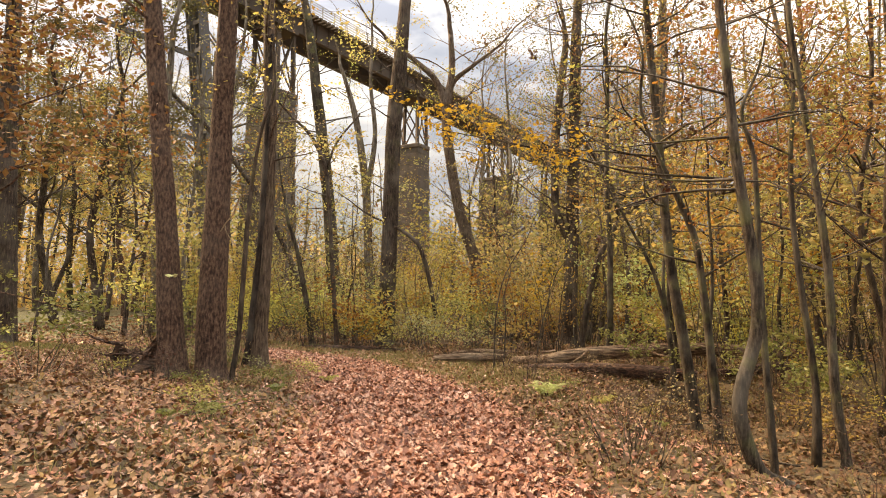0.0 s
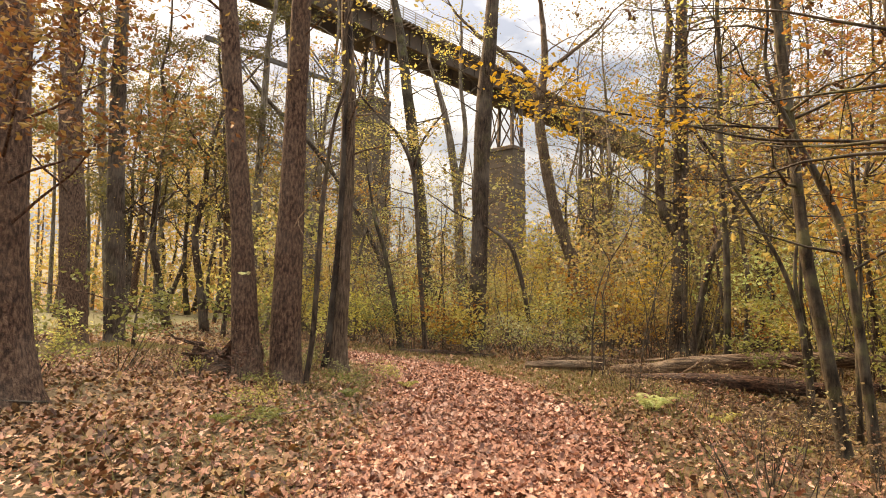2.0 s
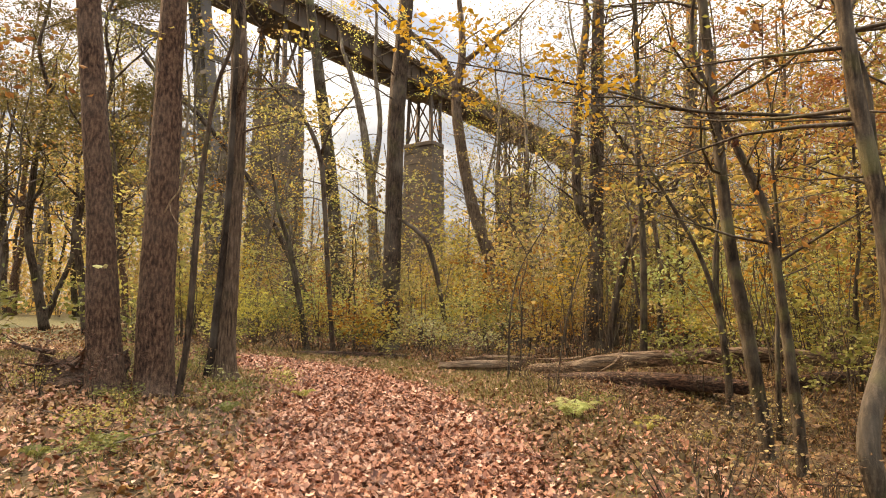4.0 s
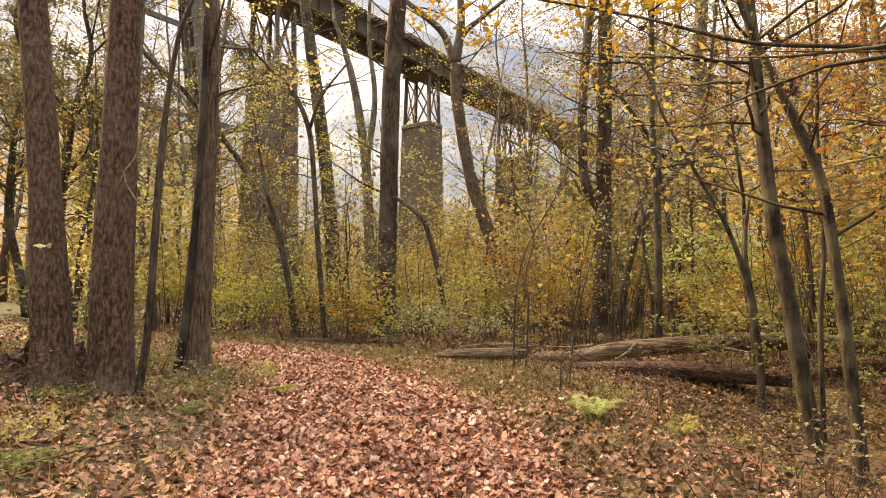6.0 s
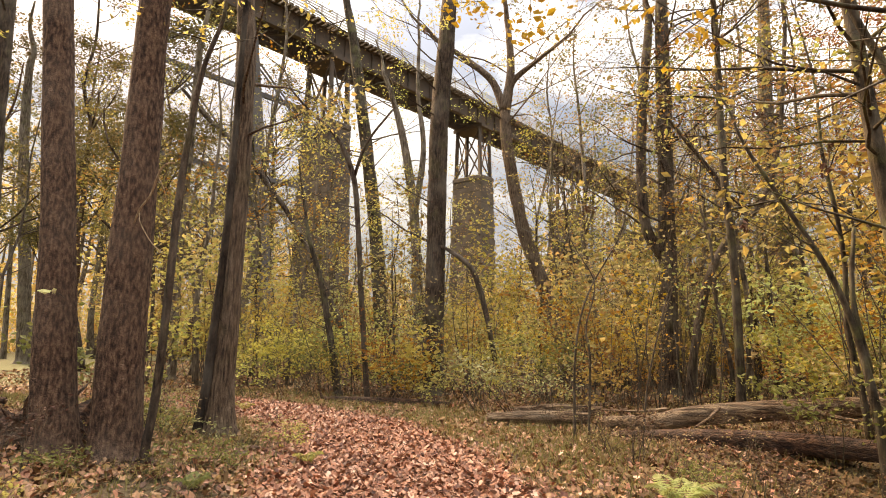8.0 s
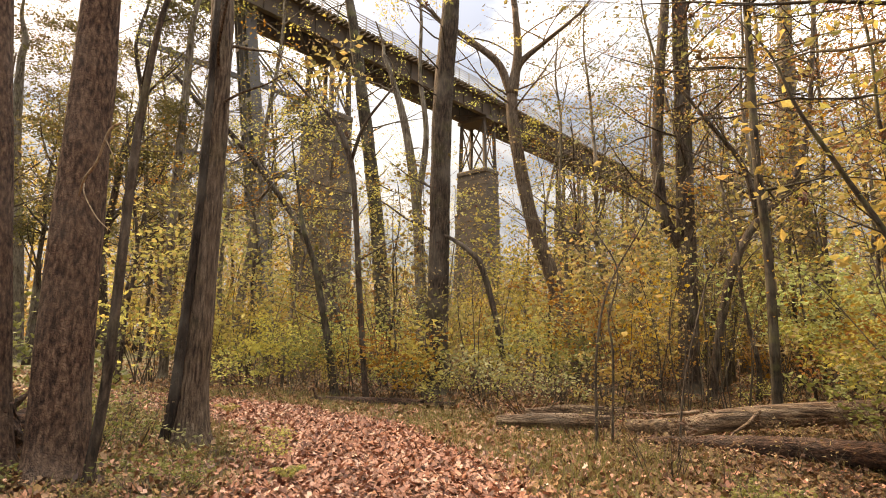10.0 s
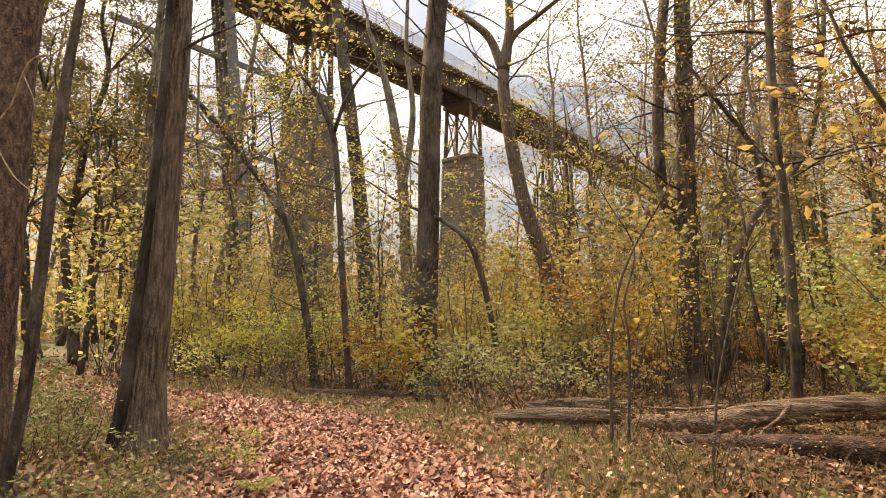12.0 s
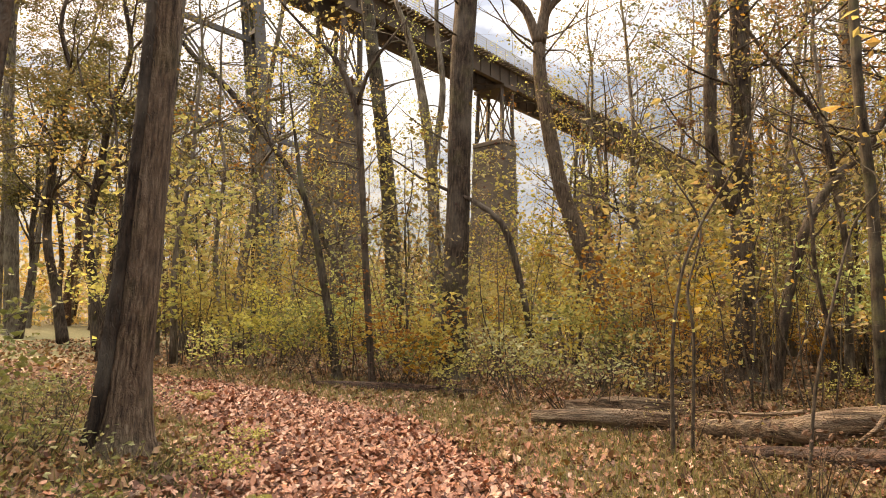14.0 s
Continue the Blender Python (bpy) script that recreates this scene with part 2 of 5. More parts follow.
def ground_material():
    m, n, l, b = shader("forest_floor", 0.95)
    vor = n.new("ShaderNodeTexVoronoi")
    vor.inputs["Scale"].default_value = 19.0
    co = n.new("ShaderNodeTexCoord")
    l.new(co.outputs["Object"], vor.inputs["Vector"])
    sep = n.new("ShaderNodeSeparateColor")
    l.new(vor.outputs["Color"], sep.inputs[0])
    # leaf-bed browns darkened: the shade between leaves is put into the colour
    lr = ramp(n, ((0.0, (0.04, 0.02, 0.013)), (0.4, (0.1, 0.046, 0.03)), (0.75, (0.15, 0.075, 0.046)), (1.0, (0.07, 0.032, 0.02))))
    l.new(sep.outputs[0], lr.inputs["Fac"])
    gn = noise_tex(n, l, 9, 6.0)
    gr = ramp(n, ((0.3, (0.03, 0.025, 0.014)), (0.5, (0.075, 0.062, 0.03)), (0.7, (0.13, 0.09, 0.05))))
    l.new(gn.outputs["Fac"], gr.inputs["Fac"])
    at = n.new("ShaderNodeAttribute")
    at.attribute_name = "litter"
    c = mix(n, l, gr.outputs["Color"], lr.outputs["Color"], at.outputs["Fac"])
    at2 = n.new("ShaderNodeAttribute")
    at2.attribute_name = "lawn"
    gl = ramp(n, ((0.3, (0.075, 0.085, 0.04)), (0.7, (0.14, 0.14, 0.07))))
    l.new(gn.outputs["Fac"], gl.inputs["Fac"])
    c = mix(n, l, c, gl.outputs["Color"], at2.outputs["Fac"])
    l.new(c, b.inputs["Base Color"])
    bump(n, l, b, mix(n, l, vor.outputs["Distance"], gn.outputs["Fac"], 0.5), 0.8, 0.05)
    return m


def stone_material():
    m, n, l, b = shader("pier_stone", 0.9)
    a = noise_tex(n, l, 1.1, 5.0)
    f = noise_tex(n, l, 14, 6.0)
    r = ramp(n, ((0.3, (0.075, 0.062, 0.05)), (0.5, (0.14, 0.118, 0.096)), (0.72, (0.21, 0.185, 0.155))))
    l.new(a.outputs["Fac"], r.inputs["Fac"])
    c = mix(n, l, r.outputs["Color"], (0.12, 0.1, 0.085), f.outputs["Fac"])
    g = n.new("ShaderNodeNewGeometry")
    c = mix(n, l, c, mix(n, l, c, (0.6, 0.58, 0.55), 1.0, "MULTIPLY"), g.outputs["Random Per Island"])
    l.new(c, b.inputs["Base Color"])
    bump(n, l, b, f.outputs["Fac"], 0.7, 0.05)
    return m


def steel_material(name, base, rust):
    m, n, l, b = shader(name, 0.7)
    a = noise_tex(n, l, 1.6, 6.0)
    f = noise_tex(n, l, 22, 5.0, (1, 1, 0.3))
    r = ramp(n, ((0.35, base), (0.6, tuple(0.5 * (p + q) for p, q in zip(base, rust))), (0.75, rust)))
    l.new(mix(n, l, a.outputs["Fac"], f.outputs["Fac"], 0.4), r.inputs["Fac"])
    l.new(r.outputs["Color"], b.inputs["Base Color"])
    b.inputs["Metallic"].default_value = 0.2
    bump(n, l, b, f.outputs["Fac"], 0.3, 0.01)
    return m


GROUND = ground_material()
STONE = stone_material()
STEEL = steel_material("weathered_steel", (0.065, 0.056, 0.047), (0.115, 0.073, 0.05))
BLUE_STEEL = steel_material("blue_grey_steel", (0.1, 0.106, 0.117), (0.15, 0.125, 0.1))
RAIL = steel_material("galvanised_rail", (0.3, 0.31, 0.32), (0.22, 0.2, 0.18))
TIMBER = bark("deck_timber", (0.05, 0.04, 0.03), (0.13, 0.105, 0.08), (0.22, 0.185, 0.15), 0.0, 9, 0.01)
CUTWOOD = bark("pale_wood", (0.2, 0.13, 0.08), (0.36, 0.25, 0.16), (0.5, 0.38, 0.25), 0.0, 20, 0.008)


# ---- building helpers ----
class Acc:
    """Gathers vertices and faces for one mesh."""

    def __init__(self):
        self.v, self.f = [], []


def mesh_object(name, v, f, mat, parent=None, smooth=True):
    me = bpy.data.meshes.new(name)
    me.from_pydata(v, [], f)
    me.materials.append(mat)
    if smooth:
        me.polygons.foreach_set("use_smooth", [True] * len(me.polygons))
    me.update()
    ob = new(name, me)
    ob.parent = parent
    return ob


def part(name, bm, mat, parent, label="", smooth=False):
    me = bpy.data.meshes.new(name)
    bm.to_mesh(me)
    bm.free()
    me.materials.append(mat)
    if smooth:
        me.polygons.foreach_set("use_smooth", [True] * len(me.polygons))
    ob = new(name, me)
    ob.parent = parent
    if label:
        tagged(ob, label)
    return ob


def box(bm, x0, x1, y0, y1, z0, z1, bevel=0.0):
    r = bmesh.ops.create_cube(bm, size=1.0)
    m = Matrix.Translation(((x0 + x1) / 2, (y0 + y1) / 2, (z0 + z1) / 2)) @ Matrix.Diagonal((x1 - x0, y1 - y0, z1 - z0, 1))
    bmesh.ops.transform(bm, matrix=m, verts=r["verts"])
    if bevel:
        es = list({e for v in r["verts"] for e in v.link_edges})
        bmesh.ops.bevel(bm, geom=es, offset=bevel, segments=1, affect="EDGES")


def beam(bm, a, b, w, h):
    a, b = Vector(a), Vector(b)
    r = bmesh.ops.create_cube(bm, size=1.0)
    m = Matrix.Translation((a + b) / 2) @ (b - a).to_track_quat("Z", "Y").to_matrix().to_4x4() @ Matrix.Diagonal((w, h, (b - a).length, 1))
    bmesh.ops.transform(bm, matrix=m, verts=r["verts"])


def smooth_course(pts, step):
    """Points (x, y, z, r) joined by a Catmull-Rom line, about one point a step."""
    p = [np.array(q, float) for q in pts]
    p = [2 * p[0] - p[1]] + p + [2 * p[-1] - p[-2]]
    out = []
    for i in range(1, len(p) - 2):
        n = max(1, int(np.linalg.norm(p[i + 1][:3] - p[i][:3]) / step))
        for k in range(n):
            t = k / n
            a, b, c, d = p[i - 1], p[i], p[i + 1], p[i + 2]
            out.append(0.5 * (2 * b + (c - a) * t + (2 * a - 5 * b + 4 * c - d) * t * t + (3 * b - a - 3 * c + d) * t ** 3))
    out.append(p[-2])
    return out


def tube(acc, pts, sides, rough=0.0, seed=0.0, cap=True):
    """A round limb along (x, y, z, r), with an uneven skin."""
    n, base = len(pts), len(acc.v)
    ref = Vector((0.31, 0.95, 0.05)).normalized()
    for i, q in enumerate(pts):
        a, b = pts[max(i - 1, 0)], pts[min(i + 1, n - 1)]
        d = Vector((b[0] - a[0], b[1] - a[1], b[2] - a[2]))
        d = d.normalized() if d.length > 1e-6 else Vector((0, 0, 1))
        u = d.cross(ref)
        u = u.normalized() if u.length > 0.05 else d.orthogonal().normalized()
        w = d.cross(u)
        for k in range(sides):
            t = 2 * math.pi * k / sides
            c, s = math.cos(t), math.sin(t)
            r = max(q[3], 0.002)
            if rough:
                r *= 1 + rough * (noise.noise((c * 1.3 + seed, s * 1.3, q[2] * 1.1)) + 0.5 * noise.noise((c * 5 + seed, s * 5, q[2] * 2.6)))
            p = u * (c * r) + w * (s * r)
            acc.v.append((q[0] + p.x, q[1] + p.y, q[2] + p.z))
    for i in range(n - 1):
        for k in range(sides):
            a, b = base + i * sides + k, base + i * sides + (k + 1) % sides
            acc.f.append((a, b, b + sides, a + sides))
    if cap:
        acc.f.append(tuple(base + k for k in range(sides - 1, -1, -1)))
        acc.f.append(tuple(base + (n - 1) * sides + k for k in range(sides)))


def grow(acc, tips, rng, p, d, length, r, depth, rise=0.12, wander=0.22, kids=(2, 4)):
    """A limb with twigs; the ends where leaves sit go into tips."""
    steps = max(3, int(length / 0.45))
    pts, d, p = [(*p, r)], Vector(d).normalized(), Vector(p)
    for i in range(steps):
        d = (d + Vector((rng.uniform(-1, 1), rng.uniform(-1, 1), rng.uniform(-1, 1) + rise)) * wander).normalized()
        p = p + d * (length / steps)
        pts.append((*p, r * (1 - 0.8 * (i + 1) / steps)))
        if depth <= 1 and i >= steps * 0.3:
            tips.append(tuple(p))
        if depth > 0 and i >= steps * 0.25 and rng.random() < rng.uniform(*kids) / steps:
            side = Vector((rng.uniform(-1, 1), rng.uniform(-1, 1), rng.uniform(-0.4, 0.9)))
            grow(acc, tips, rng, tuple(p), d * 0.7 + side, length * rng.uniform(0.35, 0.6), pts[-1][3] * 0.6, depth - 1, rise, wander, kids)
    tips.append(tuple(p))
    tube(acc, pts, 6 if r > 0.04 else 4 if r > 0.02 else 3, cap=False)


def leaf_mesh(name, centres, low, high, mat, parent, rng, flat=0.5, slim=0.55):
    """Small folded leaves, each its own four-cornered piece."""
    c = np.asarray(centres, float).reshape(-1, 3)
    n = len(c)
    a = rng.normal(size=(n, 3))
    a[:, 2] *= flat
    a /= np.linalg.norm(a, axis=1)[:, None] + 1e-9
    b = np.cross(a, rng.normal(size=(n, 3)) * 1.3 + (0, 0, 1))
    b /= np.linalg.norm(b, axis=1)[:, None] + 1e-9
    up = np.cross(a, b)
    s = rng.uniform(low, high, (n, 1))
    v = np.stack((c - a * s * 0.5, c + b * s * 0.5 * slim + up * s * 0.12, c + a * s * 0.5, c - b * s * 0.5 * slim + up * s * 0.12), 1)
    i = np.arange(n)[:, None] * 4
    f = np.concatenate((i + (0, 1, 2), i + (0, 2, 3)), 1).reshape(-1, 3)
    return mesh_object(name, v.reshape(-1, 3).tolist(), f.tolist(), mat, parent, False)


def around(tips, count, spread, rng):
    """Leaves in flattish sprays round the twig ends."""
    t = np.asarray(tips, float)
    return t[rng.integers(0, len(t), count)] + rng.normal(size=(count, 3)) * (spread, spread, spread * 0.4)


def smoothstep(a, b, x):
    t = np.clip((x - a) / (b - a), 0, 1)
    return t * t * (3 - 2 * t)


# ---- ground ----
WAY = [(0.0, -40.0), (-0.2, -6.0), (-0.1, 4.0), (-0.35, 9.0), (-1.35, 12.5), (-2.9, 15.4), (-6.4, 17.6), (-11.0, 19.6), (-18.0, 22.0), (-40.0, 27.0)]


def from_way(x, y):
    """Distance from the middle of the path."""
    x, y = np.asarray(x, float), np.asarray(y, float)
    best = np.full(x.shape, 1e9)
    for (ax, ay), (bx, by) in zip(WAY, WAY[1:]):
        dx, dy = bx - ax, by - ay
        t = np.clip(((x - ax) * dx + (y - ay) * dy) / (dx * dx + dy * dy), 0, 1)
        best = np.minimum(best, np.hypot(x - ax - t * dx, y - ay - t * dy))
    return best


def height(x, y):
    x, y = np.asarray(x, float), np.asarray(y, float)
    h = 0.2 * smoothstep(-2.0, -5.2, x) * (1 - 0.6 * smoothstep(12, 20, y))
    h = h + 0.05 * np.sin(x * 0.9 + 1.3) * np.sin(y * 0.7) * smoothstep(1.2, 3.5, from_way(x, y))
    h = h + 0.012 * np.sin(x * 3.1 + y * 1.7) * np.sin(y * 2.9 - x)
    # the floor falls away into a shallow dip beside the path
    h = h - 0.6 * smoothstep(2.4, 4.4, x) * smoothstep(3.5, 6.5, y) * (1 - smoothstep(11.8, 14.6, y))
    return h + 0.5 * smoothstep(24, 60, y) + 0.03 * smoothstep(1.2, 2.4, from_way(x, y))


def height_at(x, y):
    return float(height(x, y))


def build_ground():
    def line(lo, hi, step):
        fine = np.arange(lo, hi + 1e-6, step)
        out = [40 * 1.35 ** k for k in range(10)]
        return np.concatenate(([-v + min(lo, 0) for v in out[::-1]], fine, [v + max(hi, 0) for v in out]))

    xs, ys = line(-16, 14, 0.3), line(-4, 30, 0.3)
    gx, gy = np.meshgrid(xs, ys)
    gz = height(gx, gy)
    nx, ny = len(xs), len(ys)
    v = np.stack((gx, gy, gz), 2).reshape(-1, 3)
    i = (np.arange(ny - 1)[:, None] * nx + np.arange(nx - 1)).reshape(-1, 1)
    ob = mesh_object("ground", v.tolist(), (i + (0, 1, nx + 1, nx)).tolist(), GROUND)
    d = from_way(gx, gy)
    lit = np.clip(1.0 - smoothstep(1.15, 1.8, d) * 0.7, 0, 1).reshape(-1)
    lawn = (smoothstep(-13, -16, gx) * smoothstep(21, 24, gy) * (1 - smoothstep(42, 50, gy))).reshape(-1)
    ob.data.attributes.new("litter", "FLOAT", "POINT").data.foreach_set("value", lit)
    ob.data.attributes.new("lawn", "FLOAT", "POINT").data.foreach_set("value", lawn)
    tagged(ob, "woodland floor of soil, dry grass and fallen leaves", "ground", kind="structure")


build_ground()


# ---- the railway viaduct ----
def viaduct():
    bridge = tagged(new("viaduct"), "old steel girder viaduct on tall stone piers", "bridge")
    bridge.matrix_world = pose(-14.7, 49.4, 0, 0, 0, -34.0)
    rng = random.Random(4)
    places = [-80.0, -54.0, -28.0] + [19.4 * k for k in range(5)]
    lo, hi, top = 24.4, 26.2, 18.9
    for y in places:
        bm = bmesh.new()
        courses, rings = 31, []
        for c in range(courses):
            z0, z1 = -0.4 + c * (top - 0.1) / courses, -0.4 + (c + 1) * (top - 0.1) / courses
            s = 1.0 + 0.22 * (1 - c / courses)
            for z, inset in ((z0 + 0.015, 0.03), (z0 + 0.04, 0.0), (z1 - 0.04, 0.0), (z1 - 0.015, 0.03)):
                w, d = 1.85 * s - inset, 1.05 * s - inset
                ring = []
                for k in range(20):
                    side, f = divmod(k, 5)
                    f = f / 5 * 2 - 1
                    px, py = ((f * w, -d), (w, f * d), (-f * w, d), (-w, -f * d))[side]
                    j = 1 + 0.05 * noise.noise((px * 1.7, py * 1.7 + y, c * 0.9))
                    ring.append(bm.verts.new((px * j, y + py * j, z)))
                rings.append(ring)
        for p, q in zip(rings, rings[1:]):
            for k in range(20):
                bm.faces.new((p[k], p[(k + 1) % 20], q[(k + 1) % 20], q[k]))
        bm.faces.new(rings[-1])
        pier = part("pier", bm, STONE, bridge, "tall tapering pier of rough stone courses")
        bm = bmesh.new()
        box(bm, -1.93, 1.93, y - 1.13, y + 1.13, top - 0.5, top, 0.09)
        part("cap", bm, STONE, pier)
        for sx in (-1, 1):
            for sy in (-1, 1):
                bm = bmesh.new()
                beam(bm, (sx * 1.6, y + sy * 0.85, top - 0.05), (sx * 1.45, y + sy * 0.8, lo - 0.3), 0.3, 0.3)
                part("steel_leg", bm, STEEL, bridge)
                bm = bmesh.new()
                beam(bm, (sx * 1.55, y + sy * 0.82, top + 0.1), (-sx * 1.5, y + sy * 0.8, lo - 0.4), 0.12, 0.12)
                part("cross_brace", bm, STEEL, bridge)
                bm = bmesh.new()
                beam(bm, (sx * 1.57, y - sy * 0.82, top + 0.1), (sx * 1.5, y + sy * 0.8, lo - 0.4), 0.1, 0.1)
                part("side_brace", bm, STEEL, bridge)
        bm = bmesh.new()
        box(bm, -1.9, 1.9, y - 1.0, y + 1.0, lo - 0.35, lo - 0.01)
        part("cap_beam", bm, STEEL, bridge)
    # the steel tower beside the pier: two battered columns, lattice between, tension rods to either side
    foot_y, head_y = -4.3, -7.6
    lean = lambda z: foot_y + (head_y - foot_y) * z / lo
    for x, w in ((0.55, 0.8), (-0.75, 0.5)):
        bm = bmesh.new()
        for f in (-1, 1):
            beam(bm, (x + f * w * 0.42, foot_y, -0.2), (x + f * w * 0.34, head_y, lo), 0.1, w)
        beam(bm, (x, foot_y, -0.2), (x, head_y, lo), w * 0.7, 0.06)
        leg = part("tower_leg", bm, BLUE_STEEL, bridge, "blue-grey built-up steel leg beside a pier")
        for z in range(2, 24, 2):
            bm = bmesh.new()
            box(bm, x - w * 0.5, x + w * 0.5, lean(z) - w * 0.56, lean(z) - w * 0.5, z - 0.16, z + 0.16)
            part("batten_plate", bm, BLUE_STEEL, leg)
    for z in (13.4, 19.6):
        bm = bmesh.new()
        beam(bm, (0.1, lean(z) - 7.5, z), (0.1, lean(z) + 4.6, z), 0.22, 0.34)
        part("tower_strut", bm, BLUE_STEEL, bridge)
    for f in (-1, 1):
        for k in (0.0, 0.4):
            for z, fall in ((22.8, -6.0), (13.2, 7.0)):
                bm = bmesh.new()
                beam(bm, (0.1, lean(z), z - k), (0.1 + f * 0.8, lean(z) + f * 6.2, z + fall - k), 0.1, 0.1)
                part("tension_rod", bm, BLUE_STEEL, bridge)
    y0, y1 = -84.0, 92.0
    for sx in (-1, 1):
        bm = bmesh.new()
        box(bm, sx * 1.5 - 0.03, sx * 1.5 + 0.03, y0, y1, lo + 0.05, hi - 0.05)
        box(bm, sx * 1.5 - 0.22, sx * 1.5 + 0.22, y0, y1, lo, lo + 0.07)
        box(bm, sx * 1.5 - 0.22, sx * 1.5 + 0.22, y0, y1, hi - 0.07, hi)
        y = y0
        while y < y1:
            box(bm, sx * 1.5 - 0.15, sx * 1.5 + 0.15, y, y + 0.09, lo + 0.06, hi - 0.06)
            y += 1.48
        part("girder", bm, STEEL, bridge, "riveted plate girder with stiffeners")
    bm = bmesh.new()
    y, sx = y0, 1
    while y < y1 - 3:
        beam(bm, (-1.45 * sx, y, lo + 0.2), (1.45 * sx, y + 2.96, lo + 0.2), 0.12, 0.12)
        y, sx = y + 2.96, -sx
    part("lateral_bracing", bm, STEEL, bridge)
    bm = bmesh.new()
    y = y0
    while y < y1:
        box(bm, -2.3, 2.3, y, y + 0.32, hi + 0.004, hi + 0.2)
        y += 0.5
    tagged(part("deck", bm, TIMBER, bridge, "timber sleepers across the girders"), kind="stuff")
    for sx in (-1, 1):
        bm = bmesh.new()
        y = y0
        while y < y1:
            box(bm, sx * 2.2 - 0.04, sx * 2.2 + 0.04, y, y + 0.08, hi + 0.2, hi + 1.35)
            y += 1.48
        for z in (0.4, 0.64, 0.88, 1.1, 1.3):
            box(bm, sx * 2.2 - 0.025, sx * 2.2 + 0.025, y0, y1, hi + z - 0.03, hi + z + 0.03)
        part("railing", bm, RAIL, bridge, "pale metal railing along the deck")


viaduct()

